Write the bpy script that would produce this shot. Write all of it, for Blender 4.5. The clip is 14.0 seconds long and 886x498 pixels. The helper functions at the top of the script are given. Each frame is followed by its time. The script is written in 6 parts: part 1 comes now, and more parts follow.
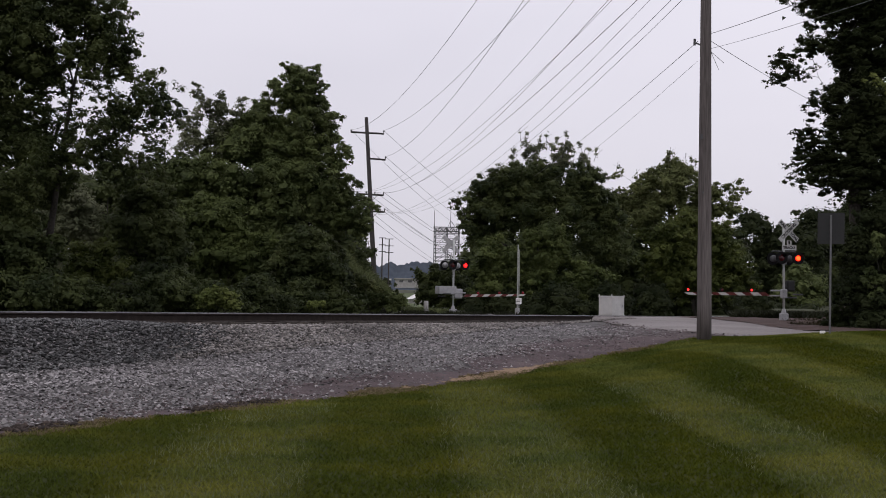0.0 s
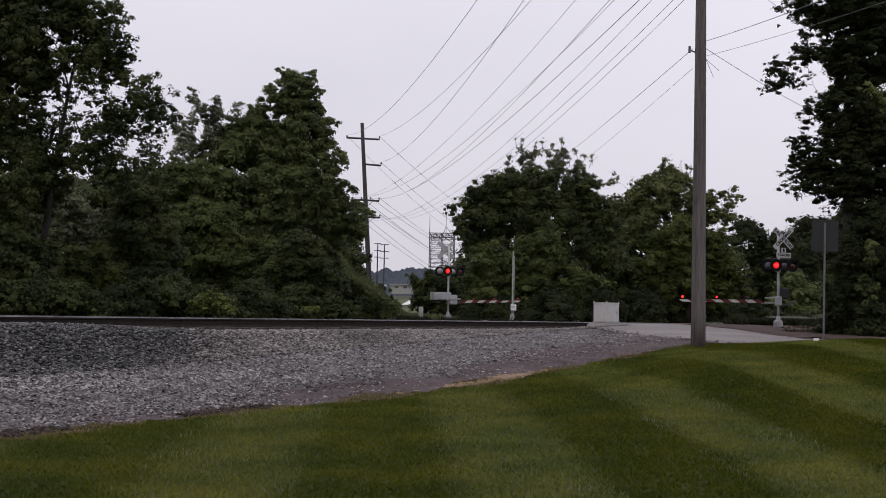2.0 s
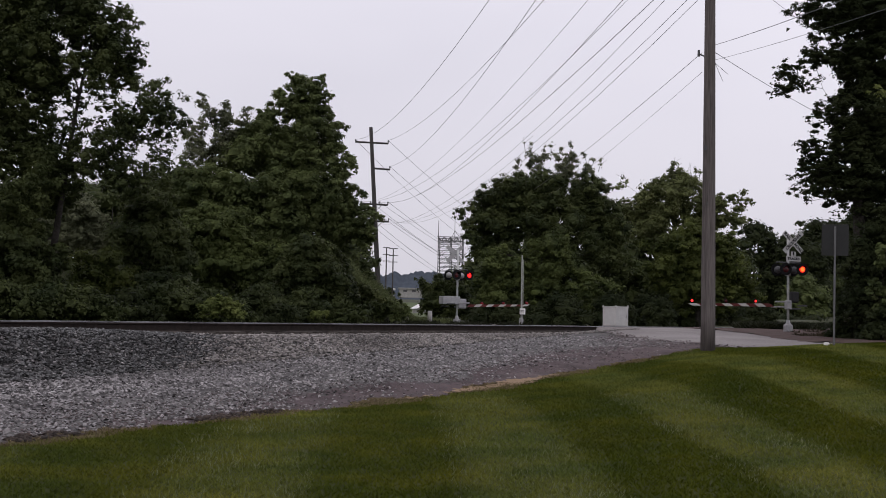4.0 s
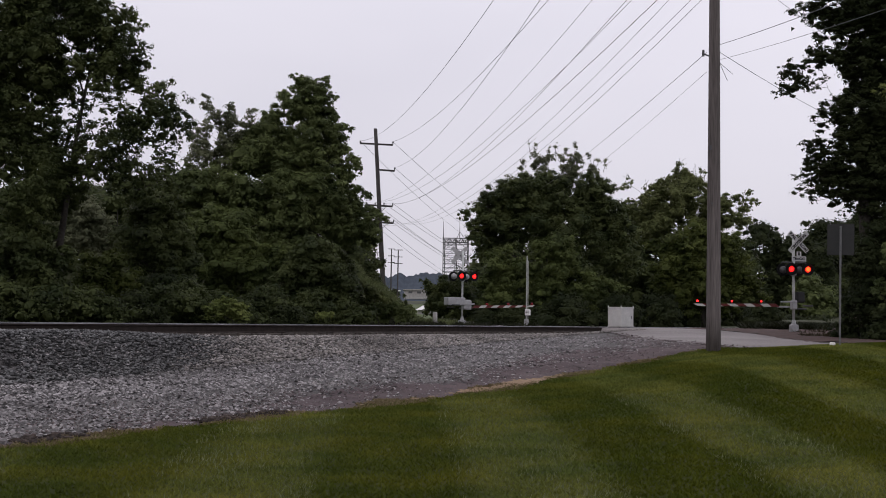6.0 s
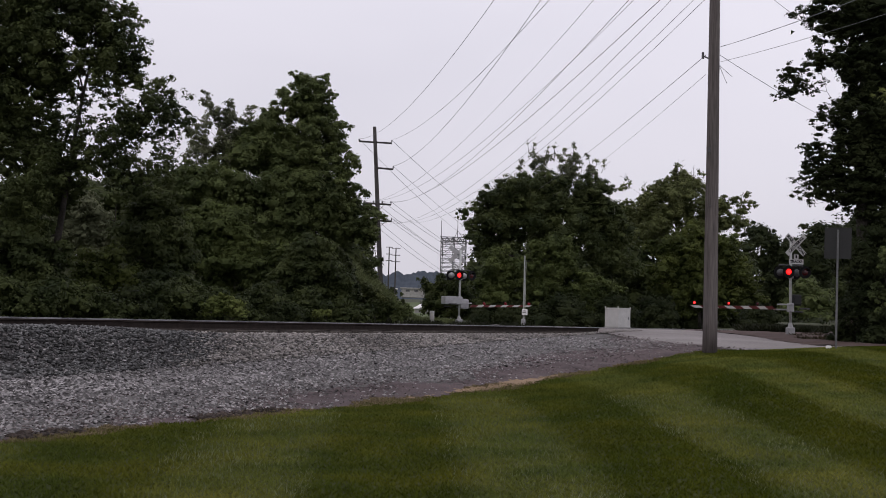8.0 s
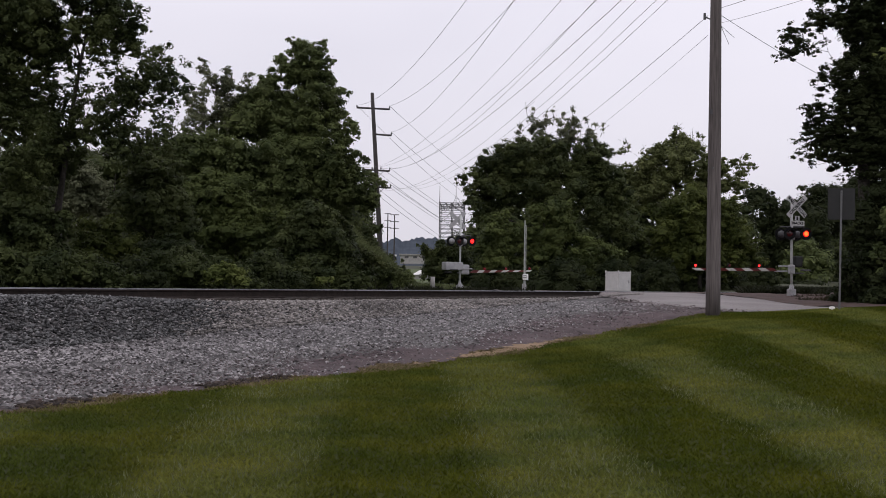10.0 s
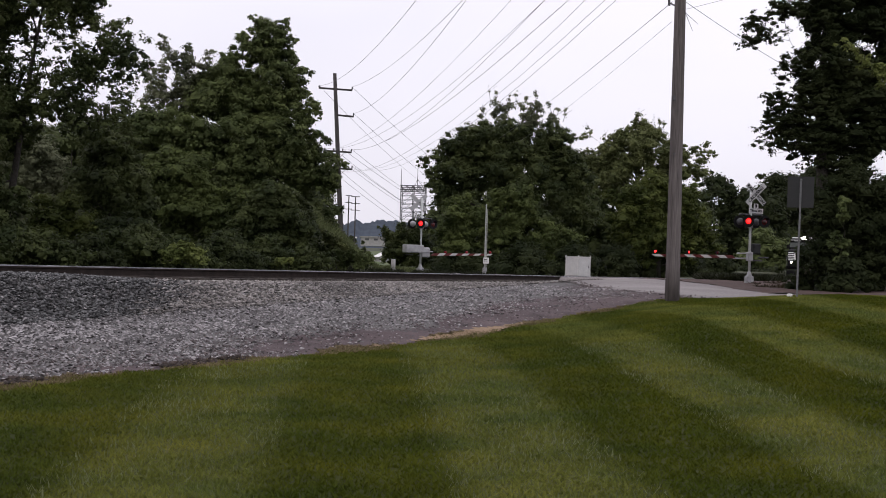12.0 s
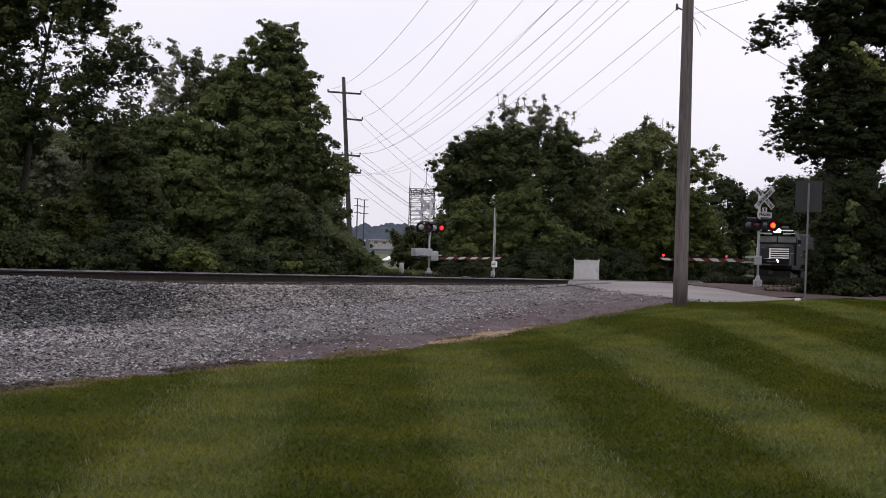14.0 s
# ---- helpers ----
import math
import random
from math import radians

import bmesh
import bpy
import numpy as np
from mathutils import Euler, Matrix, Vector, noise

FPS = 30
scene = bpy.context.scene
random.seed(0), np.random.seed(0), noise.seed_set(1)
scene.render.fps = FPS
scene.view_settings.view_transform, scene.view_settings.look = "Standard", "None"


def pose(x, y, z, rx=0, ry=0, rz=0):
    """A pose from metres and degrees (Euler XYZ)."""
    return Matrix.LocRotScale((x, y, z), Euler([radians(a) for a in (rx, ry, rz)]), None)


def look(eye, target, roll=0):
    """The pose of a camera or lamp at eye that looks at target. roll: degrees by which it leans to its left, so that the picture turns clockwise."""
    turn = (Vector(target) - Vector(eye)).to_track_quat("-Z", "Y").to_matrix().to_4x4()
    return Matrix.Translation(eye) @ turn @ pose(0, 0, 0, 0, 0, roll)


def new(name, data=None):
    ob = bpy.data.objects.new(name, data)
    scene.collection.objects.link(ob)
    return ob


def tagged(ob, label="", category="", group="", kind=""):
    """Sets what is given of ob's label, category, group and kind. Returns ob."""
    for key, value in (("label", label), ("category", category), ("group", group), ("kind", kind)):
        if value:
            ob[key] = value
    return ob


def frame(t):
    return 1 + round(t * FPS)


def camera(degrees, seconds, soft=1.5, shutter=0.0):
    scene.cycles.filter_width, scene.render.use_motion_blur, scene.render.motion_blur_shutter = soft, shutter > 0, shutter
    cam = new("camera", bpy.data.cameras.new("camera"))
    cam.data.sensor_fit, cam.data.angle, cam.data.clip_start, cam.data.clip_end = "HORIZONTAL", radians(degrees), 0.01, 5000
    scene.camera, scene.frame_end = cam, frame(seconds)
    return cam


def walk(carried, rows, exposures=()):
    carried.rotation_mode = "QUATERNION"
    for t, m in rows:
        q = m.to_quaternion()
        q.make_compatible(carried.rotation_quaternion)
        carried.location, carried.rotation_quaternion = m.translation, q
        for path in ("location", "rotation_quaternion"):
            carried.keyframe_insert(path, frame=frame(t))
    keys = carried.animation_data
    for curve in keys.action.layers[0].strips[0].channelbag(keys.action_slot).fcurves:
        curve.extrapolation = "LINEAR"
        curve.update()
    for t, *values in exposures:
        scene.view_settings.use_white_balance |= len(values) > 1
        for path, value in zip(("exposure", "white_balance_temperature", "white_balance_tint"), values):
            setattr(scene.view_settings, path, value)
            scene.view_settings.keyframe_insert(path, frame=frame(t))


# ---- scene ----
# ---- camera ----
cam = camera(44.0, 14.0, soft=0.9)
walk(cam, [(t, pose(x, y, z, 90 + p, r, w)) for t, x, y, z, p, r, w in [
    (0.0, -0.027, 0.003, 1.593, 3.161, -0.930, 27.160),
    (0.2, -0.023, 0.030, 1.595, 3.074, -0.922, 26.909),
    (0.3, -0.022, 0.040, 1.597, 3.044, -0.917, 26.804),
    (0.5, -0.020, 0.050, 1.600, 3.096, -0.909, 26.817),
    (0.7, -0.025, 0.050, 1.604, 3.055, -0.850, 26.779),
    (0.8, -0.029, 0.049, 1.606, 2.972, -0.821, 26.775),
    (1.0, -0.034, 0.047, 1.608, 2.936, -0.762, 26.798),
    (1.2, -0.023, 0.042, 1.605, 3.141, -0.962, 27.044),
    (1.3, -0.015, 0.039, 1.602, 3.172, -1.061, 26.993),
    (1.5, -0.004, 0.031, 1.596, 3.222, -1.261, 27.066),
    (1.7, -0.004, 0.023, 1.594, 3.281, -1.219, 27.183),
    (1.8, -0.004, 0.020, 1.593, 3.437, -1.197, 27.116),
    (2.0, -0.006, 0.017, 1.593, 3.478, -1.155, 26.913),
    (2.2, -0.014, 0.028, 1.595, 3.498, -1.092, 26.828),
    (2.3, -0.019, 0.036, 1.596, 3.507, -1.061, 26.716),
    (2.5, -0.025, 0.047, 1.599, 3.493, -0.998, 26.833),
    (2.7, -0.020, 0.028, 1.600, 3.392, -1.028, 26.851),
    (2.8, -0.017, 0.013, 1.601, 3.445, -1.042, 26.933),
    (3.0, -0.012, -0.006, 1.601, 3.468, -1.072, 27.030),
    (3.2, -0.012, -0.006, 1.602, 3.489, -1.086, 27.150),
    (5.3, -0.012, 0.004, 1.614, 3.844, -1.237, 27.495),
    (5.5, -0.012, 0.006, 1.614, 3.742, -1.251, 27.570),
    (5.7, -0.012, 0.008, 1.608, 3.856, -1.134, 27.719),
    (5.8, -0.013, 0.008, 1.602, 3.733, -1.075, 27.696),
    (6.0, -0.013, 0.009, 1.596, 3.729, -0.958, 27.641),
    (6.2, -0.008, 0.006, 1.597, 3.608, -1.115, 27.752),
    (6.3, -0.005, 0.003, 1.599, 3.670, -1.193, 27.723),
    (6.5, 0.000, -0.000, 1.600, 3.740, -1.350, 27.900),
    (6.7, -0.010, 0.003, 1.597, 3.716, -1.425, 27.836),
    (6.8, -0.018, 0.006, 1.594, 3.708, -1.462, 27.716),
    (7.0, -0.028, 0.009, 1.591, 3.543, -1.537, 27.459),
    (7.2, -0.026, 0.001, 1.594, 3.503, -1.448, 27.516),
    (7.3, -0.023, -0.007, 1.598, 3.513, -1.404, 27.575),
    (7.5, -0.017, -0.015, 1.604, 3.478, -1.315, 27.524),
    (7.7, -0.010, -0.014, 1.608, 3.464, -1.418, 27.616),
    (7.8, -0.008, -0.013, 1.608, 3.506, -1.470, 27.643),
    (8.0, -0.005, -0.012, 1.609, 3.663, -1.573, 27.482),
    (8.2, -0.007, -0.012, 1.609, 3.524, -1.510, 27.261),
    (10.3, -0.135, -0.014, 1.593, 1.842, -0.845, 27.409),
    (10.5, -0.137, -0.014, 1.588, 2.111, -0.782, 27.217),
    (10.7, -0.134, -0.015, 1.579, 2.049, -0.800, 26.926),
    (10.8, -0.131, -0.015, 1.573, 1.845, -0.808, 26.954),
    (11.0, -0.128, -0.016, 1.567, 1.609, -0.826, 26.217),
    (11.2, -0.156, -0.001, 1.574, 1.592, -0.832, 25.854),
    (11.3, -0.180, 0.014, 1.580, 1.614, -0.834, 25.663),
    (11.5, -0.208, 0.047, 1.587, 1.453, -0.840, 25.062),
    (11.7, -0.205, 0.070, 1.586, 1.487, -1.165, 24.845),
    (11.8, -0.201, 0.078, 1.585, 1.503, -1.328, 25.035),
    (12.0, -0.189, 0.083, 1.584, 1.054, -1.653, 25.333),
    (12.2, -0.172, 0.068, 1.584, 1.034, -1.394, 25.749),
    (12.3, -0.162, 0.053, 1.585, 1.070, -1.264, 25.877),
    (12.5, -0.144, 0.021, 1.588, 1.163, -1.005, 25.911),
    (12.7, -0.130, 0.001, 1.595, 1.308, -1.200, 25.777),
    (12.8, -0.125, -0.004, 1.599, 1.364, -1.297, 25.666),
    (13.0, -0.121, -0.008, 1.603, 1.362, -1.492, 25.537),
    (13.2, -0.122, 0.009, 1.597, 1.520, -1.492, 25.688),
    (13.3, -0.124, 0.023, 1.591, 1.618, -1.493, 25.635),
    (13.5, -0.129, 0.040, 1.585, 1.705, -1.493, 25.735),
    (13.7, -0.136, 0.039, 1.591, 1.626, -1.565, 25.977),
    (13.8, -0.139, 0.038, 1.597, 1.786, -1.602, 25.917),
    (13.9, -0.143, 0.036, 1.605, 1.292, -1.638, 25.601),
    (14.0, -0.147, 0.035, 1.613, 1.199, -1.674, 25.790),
]],
     exposures=[(0, 0.09), (8.2, 0.09), (10.5, 0.28), (11.5, 0.4), (13.0, 0.44), (14, 0.41)])

# ---- light: an overcast evening sky and a very soft sun behind the cloud ----
world = bpy.data.worlds.new("overcast_sky")
scene.world = world
world.use_nodes = True
wn, wl = world.node_tree.nodes, world.node_tree.links
wn.clear()
w_out, w_bg = wn.new("ShaderNodeOutputWorld"), wn.new("ShaderNodeBackground")
w_sky = wn.new("ShaderNodeTexSky")
w_sky.sky_type, w_sky.sun_disc = "NISHITA", False
w_sky.sun_elevation, w_sky.sun_rotation = radians(38), radians(200)
w_sky.air_density, w_sky.dust_density = 1.0, 4.0
w_cloud, w_mix = wn.new("ShaderNodeRGB"), wn.new("ShaderNodeMixRGB")
w_cloud.outputs[0].default_value = (7.3, 7.06, 7.82, 1)
w_co, w_map, w_noise = wn.new("ShaderNodeTexCoord"), wn.new("ShaderNodeMapping"), wn.new("ShaderNodeTexNoise")
w_map.inputs["Scale"].default_value = (1, 1, 2.6)
w_noise.inputs["Scale"].default_value, w_noise.inputs["Detail"].default_value = 1.25, 4
w_ramp, w_mul = wn.new("ShaderNodeValToRGB"), wn.new("ShaderNodeMixRGB")
w_ramp.color_ramp.elements[0].position, w_ramp.color_ramp.elements[1].position = 0.3, 0.7
w_ramp.color_ramp.elements[0].color, w_ramp.color_ramp.elements[1].color = (0.90, 0.90, 0.915, 1), (1.08, 1.07, 1.07, 1)
w_mix.inputs[0].default_value, w_mul.inputs[0].default_value, w_mul.blend_type = 0.93, 1.0, "MULTIPLY"
# an overcast sky is duller towards the horizon
w_xyz, w_low, w_grad = wn.new("ShaderNodeSeparateXYZ"), wn.new("ShaderNodeMapRange"), wn.new("ShaderNodeMixRGB")
w_low.inputs["From Min"].default_value, w_low.inputs["From Max"].default_value = 0.0, 0.34
w_low.inputs["To Min"].default_value, w_low.inputs["To Max"].default_value = 0.82, 1.08
w_grad.inputs[0].default_value, w_grad.blend_type = 1.0, "MULTIPLY"
wl.new(w_co.outputs["Generated"], w_xyz.inputs[0])
wl.new(w_xyz.outputs["Z"], w_low.inputs["Value"])
wl.new(w_co.outputs["Generated"], w_map.inputs[0])
wl.new(w_map.outputs[0], w_noise.inputs["Vector"])
wl.new(w_noise.outputs["Fac"], w_ramp.inputs[0])
wl.new(w_cloud.outputs[0], w_mul.inputs[1])
wl.new(w_ramp.outputs[0], w_mul.inputs[2])
wl.new(w_sky.outputs[0], w_mix.inputs[1])
wl.new(w_mul.outputs[0], w_mix.inputs[2])
wl.new(w_mix.outputs[0], w_grad.inputs[1])
wl.new(w_low.outputs[0], w_grad.inputs[2])
wl.new(w_grad.outputs[0], w_bg.inputs[0])
w_bg.inputs[1].default_value = 0.105
wl.new(w_bg.outputs[0], w_out.inputs[0])
sun_data = bpy.data.lights.new("sun", "SUN")
sun_data.energy, sun_data.angle, sun_data.color = 0.5, radians(40), (1.0, 0.96, 0.92)
sun = new("sun", sun_data)
sun.matrix_world = look((0, 0, 60), (-14, 40, 0))


# ---- materials ----
def mat(name, dark, light, scale=3.0, rough=0.8, bump=0.0, fine=12.0, metal=0.0, spec=0.3, jitter=0.0, island=False):
    """Two colours mixed by noise at two scales, with fine relief."""
    m = bpy.data.materials.new(name)
    m.use_nodes = True
    n, l = m.node_tree.nodes, m.node_tree.links
    b = n["Principled BSDF"]
    co = n.new("ShaderNodeTexCoord")
    a, c = n.new("ShaderNodeTexNoise"), n.new("ShaderNodeTexNoise")
    a.inputs["Scale"].default_value, a.inputs["Detail"].default_value = scale, 4
    c.inputs["Scale"].default_value, c.inputs["Detail"].default_value = scale * fine, 3
    l.new(co.outputs["Object"], a.inputs["Vector"])
    l.new(co.outputs["Object"], c.inputs["Vector"])
    add = n.new("ShaderNodeMath")
    add.operation = "MULTIPLY_ADD"
    add.inputs[1].default_value = 0.5
    l.new(c.outputs["Fac"], add.inputs[0])
    half = n.new("ShaderNodeMath")
    half.operation = "MULTIPLY"
    half.inputs[1].default_value = 0.5
    l.new(a.outputs["Fac"], half.inputs[0])
    l.new(half.outputs[0], add.inputs[2])
    ramp = n.new("ShaderNodeValToRGB")
    ramp.color_ramp.elements[0].position, ramp.color_ramp.elements[1].position = 0.34, 0.66
    ramp.color_ramp.elements[0].color, ramp.color_ramp.elements[1].color = (*dark, 1), (*light, 1)
    l.new(add.outputs[0], ramp.inputs[0])
    out = ramp.outputs[0]
    if jitter:
        hsv, rng = n.new("ShaderNodeHueSaturation"), n.new("ShaderNodeMapRange")
        rng.inputs["To Min"].default_value, rng.inputs["To Max"].default_value = 1 - jitter, 1 + jitter
        if island:
            l.new(n.new("ShaderNodeNewGeometry").outputs["Random Per Island"], rng.inputs["Value"])
        else:
            l.new(n.new("ShaderNodeObjectInfo").outputs["Random"], rng.inputs["Value"])
        l.new(rng.outputs[0], hsv.inputs["Value"])
        l.new(out, hsv.inputs["Color"])
        out = hsv.outputs[0]
    l.new(out, b.inputs["Base Color"])
    b.inputs["Roughness"].default_value, b.inputs["Metallic"].default_value = rough, metal
    b.inputs["Specular IOR Level"].default_value = spec
    if bump:
        bp = n.new("ShaderNodeBump")
        bp.inputs["Strength"].default_value, bp.inputs["Distance"].default_value = bump, 0.02
        l.new(add.outputs[0], bp.inputs["Height"])
        l.new(bp.outputs[0], b.inputs["Normal"])
    return m


def glow(name, color, power):
    m = bpy.data.materials.new(name)
    m.use_nodes = True
    b = m.node_tree.nodes["Principled BSDF"]
    b.inputs["Base Color"].default_value = (*color, 1)
    b.inputs["Emission Color"].default_value = (*color, 1)
    b.inputs["Emission Strength"].default_value = power
    return m


def leaf_mat(name, dark, light, gloss=0.12):
    """Leaves: each its own shade, thin enough to let some light through."""
    m = bpy.data.materials.new(name)
    m.use_nodes = True
    n, l = m.node_tree.nodes, m.node_tree.links
    b = n["Principled BSDF"]
    ramp = n.new("ShaderNodeValToRGB")
    ramp.color_ramp.elements[0].color, ramp.color_ramp.elements[1].color = (*dark, 1), (*light, 1)
    geo, co, no = n.new("ShaderNodeNewGeometry"), n.new("ShaderNodeTexCoord"), n.new("ShaderNodeTexNoise")
    no.inputs["Scale"].default_value, no.inputs["Detail"].default_value = 0.75, 3
    l.new(co.outputs["Object"], no.inputs["Vector"])
    mix = n.new("ShaderNodeMath")
    mix.operation = "MULTIPLY_ADD"
    mix.inputs[1].default_value = 0.16
    l.new(geo.outputs["Random Per Island"], mix.inputs[0])
    sh = n.new("ShaderNodeMapRange")
    sh.inputs["From Min"].default_value, sh.inputs["From Max"].default_value = 0.35, 0.65
    sh.inputs["To Min"].default_value, sh.inputs["To Max"].default_value = 0.03, 0.88
    l.new(no.outputs["Fac"], sh.inputs["Value"])
    l.new(sh.outputs[0], mix.inputs[2])
    l.new(mix.outputs[0], ramp.inputs[0])
    l.new(ramp.outputs[0], b.inputs["Base Color"])
    b.inputs["Roughness"].default_value, b.inputs["Specular IOR Level"].default_value = 0.55, gloss
    tr, ms = n.new("ShaderNodeBsdfTranslucent"), n.new("ShaderNodeMixShader")
    ms.inputs[0].default_value = 0.34
    l.new(ramp.outputs[0], tr.inputs["Color"])
    l.new(b.outputs[0], ms.inputs[1])
    l.new(tr.outputs[0], ms.inputs[2])
    l.new(ms.outputs[0], n["Material Output"].inputs["Surface"])
    return m


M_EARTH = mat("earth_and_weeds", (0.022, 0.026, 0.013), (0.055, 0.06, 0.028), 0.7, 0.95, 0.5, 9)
M_FARGRASS = mat("rough_grass", (0.060, 0.080, 0.028), (0.160, 0.185, 0.070), 0.5, 0.95, 0.4, 14)
# bed darker than its stones, painting the shadowed gaps between them
M_BALLAST = mat("ballast", (0.040, 0.038, 0.039), (0.165, 0.155, 0.152), 1.6, 0.9, 0.9, 22)
M_STONE = mat("crushed_stone", (0.125, 0.117, 0.118), (0.275, 0.260, 0.260), 0.7, 0.85, 0.3, 30, jitter=0.66, island=True)
M_ROAD = mat("worn_asphalt", (0.140, 0.124, 0.123), (0.280, 0.256, 0.250), 0.35, 0.9, 0.25, 40)
M_RUST = mat("rusty_steel", (0.018, 0.015, 0.014), (0.045, 0.036, 0.032), 6, 0.9, 0.2, 12, spec=0.05)
M_RAILTOP = mat("polished_rail", (0.30, 0.30, 0.32), (0.46, 0.46, 0.48), 3, 0.35, 0.0, 10, metal=0.8)
M_TIE = mat("creosoted_wood", (0.03, 0.025, 0.022), (0.08, 0.07, 0.062), 4, 0.9, 0.5, 10, jitter=0.3)
M_POLE = mat("weathered_pole", (0.056, 0.048, 0.047), (0.158, 0.138, 0.133), 2.2, 0.9, 0.5, 8)


def grained(m, sx, sy, sz):
    """Stretch a material's noise along one way, as wood grain runs."""
    n, l = m.node_tree.nodes, m.node_tree.links
    co = next(q for q in n if q.type == "TEX_COORD")
    mp = n.new("ShaderNodeMapping")
    mp.inputs["Scale"].default_value = (sx, sy, sz)
    for to in [q.to_socket for q in co.outputs["Object"].links]:
        l.new(mp.outputs[0], to)
    l.new(co.outputs["Object"], mp.inputs[0])
    return m


grained(M_POLE, 2.6, 2.6, 0.12)
M_POLE_DARK = mat("dark_pole", (0.035, 0.03, 0.03), (0.075, 0.07, 0.068), 2.2, 0.9, 0.4, 14)
M_WIRE = mat("wire", (0.080, 0.080, 0.088), (0.128, 0.128, 0.136), 2, 0.6)
M_STEEL = mat("galvanized_steel", (0.260, 0.260, 0.267), (0.416, 0.416, 0.429), 5, 0.55, 0.1, 10, metal=0.35)
M_STEEL_DARK = mat("dull_steel", (0.06, 0.06, 0.064), (0.11, 0.11, 0.115), 5, 0.6, 0.1, 10, metal=0.3)
M_WHITE = mat("white_paint", (0.62, 0.61, 0.60), (0.80, 0.79, 0.78), 4, 0.55, 0.05, 10)
# the cabinet's white, darkened for the shade of the trees over it
M_CABWHITE = mat("shaded_white_paint", (0.40, 0.395, 0.39), (0.56, 0.55, 0.54), 2.5, 0.6, 0.05, 10)
M_SIGNWHITE = mat("reflective_white", (0.42, 0.42, 0.42), (0.55, 0.55, 0.55), 6, 0.5)
M_REDPAINT = mat("red_paint", (0.065, 0.010, 0.009), (0.111, 0.017, 0.014), 5, 0.5)
M_BLACK = mat("black_paint", (0.008, 0.008, 0.009), (0.02, 0.02, 0.021), 3, 0.85, spec=0.06)
M_LENS = mat("dark_red_glass", (0.05, 0.004, 0.006), (0.085, 0.008, 0.01), 8, 0.2, spec=0.6)
M_CONCRETE = mat("concrete", (0.24, 0.235, 0.225), (0.38, 0.37, 0.36), 2, 0.9, 0.3, 15)
# near-black, with the shade on the sign's backlit plate put into the colour
M_SIGNBACK = mat("sign_back", (0.018, 0.019, 0.019), (0.028, 0.028, 0.029), 4, 0.7)
M_BARK = mat("bark", (0.014, 0.012, 0.010), (0.055, 0.048, 0.042), 3, 0.95, 0.8, 8)
M_LEAF = leaf_mat("leaves_mid_green", (0.042, 0.058, 0.020), (0.145, 0.174, 0.064))
M_LEAF_DARK = leaf_mat("leaves_dark_green", (0.021, 0.032, 0.012), (0.086, 0.103, 0.036))
M_LEAF_LIGHT = leaf_mat("leaves_light_green", (0.058, 0.080, 0.020), (0.185, 0.210, 0.064))
M_LEAF_FRESH = leaf_mat("leaves_fresh_green", (0.032, 0.046, 0.014), (0.118, 0.144, 0.046))
M_LEAF_YELLOW = leaf_mat("leaves_yellow_green", (0.028, 0.040, 0.009), (0.112, 0.132, 0.034))
M_LEAF_GREY = leaf_mat("leaves_grey_green", (0.051, 0.064, 0.023), (0.172, 0.190, 0.074))
M_LEAF_SILVER = leaf_mat("leaves_silver_green", (0.062, 0.072, 0.040), (0.196, 0.208, 0.123))
# blackish and dull: low growth gets its canopy shade through this colour
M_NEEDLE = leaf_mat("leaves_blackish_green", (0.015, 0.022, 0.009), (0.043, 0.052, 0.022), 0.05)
M_GLOWRED = glow("lit_red_lens", (1.0, 0.012, 0.012), 3.5)
M_RIMRED = glow("dim_red_rim", (0.8, 0.008, 0.008), 0.75)
# the gate lights' dim glow is put into this unlit red
M_GATEBACK = mat("dim_gate_red", (0.16, 0.008, 0.012), (0.26, 0.014, 0.02), 8, 0.4)
# grey of the cabinet's shaded face, put in as colour
M_CABSHADE = mat("shaded_side_paint", (0.17, 0.17, 0.175), (0.24, 0.24, 0.245), 4, 0.6, 0.05, 10)
M_BLADEBACK = mat("bare_sheet_metal", (0.30, 0.30, 0.305), (0.42, 0.42, 0.43), 4, 0.7)
M_GLOWAMBER = glow("lit_orange_lens", (1.0, 0.05, 0.008), 5.0)
M_HEADLIGHT = glow("lit_headlight", (1.0, 0.86, 0.68), 14.0)
M_DITCH = glow("lit_ditch_light", (1.0, 0.9, 0.78), 4.5)
M_SILVER = mat("silver_paint", (0.36, 0.37, 0.37), (0.50, 0.51, 0.51), 5, 0.5, 0.05, 10)
M_ARMWHITE = mat("worn_white_paint", (0.36, 0.355, 0.34), (0.50, 0.49, 0.47), 6, 0.6)
M_PALEPOST = mat("pale_weathered_post", (0.26, 0.27, 0.25), (0.42, 0.43, 0.40), 5, 0.8, 0.2, 10)


# ---- building blocks ----
def mesh_of(name, verts, faces, material):
    """A mesh from numpy arrays; faces all of one length."""
    verts, faces = np.asarray(verts, dtype=np.float32), np.asarray(faces, dtype=np.int32)
    me = bpy.data.meshes.new(name)
    k = faces.shape[1]
    me.vertices.add(len(verts))
    me.vertices.foreach_set("co", verts.ravel())
    me.loops.add(faces.size)
    me.loops.foreach_set("vertex_index", faces.ravel())
    me.polygons.add(len(faces))
    me.polygons.foreach_set("loop_start", np.arange(0, faces.size, k, dtype=np.int32))
    me.polygons.foreach_set("loop_total", np.full(len(faces), k, dtype=np.int32))
    me.materials.append(material)
    me.update(calc_edges=True)
    me.validate()
    return me


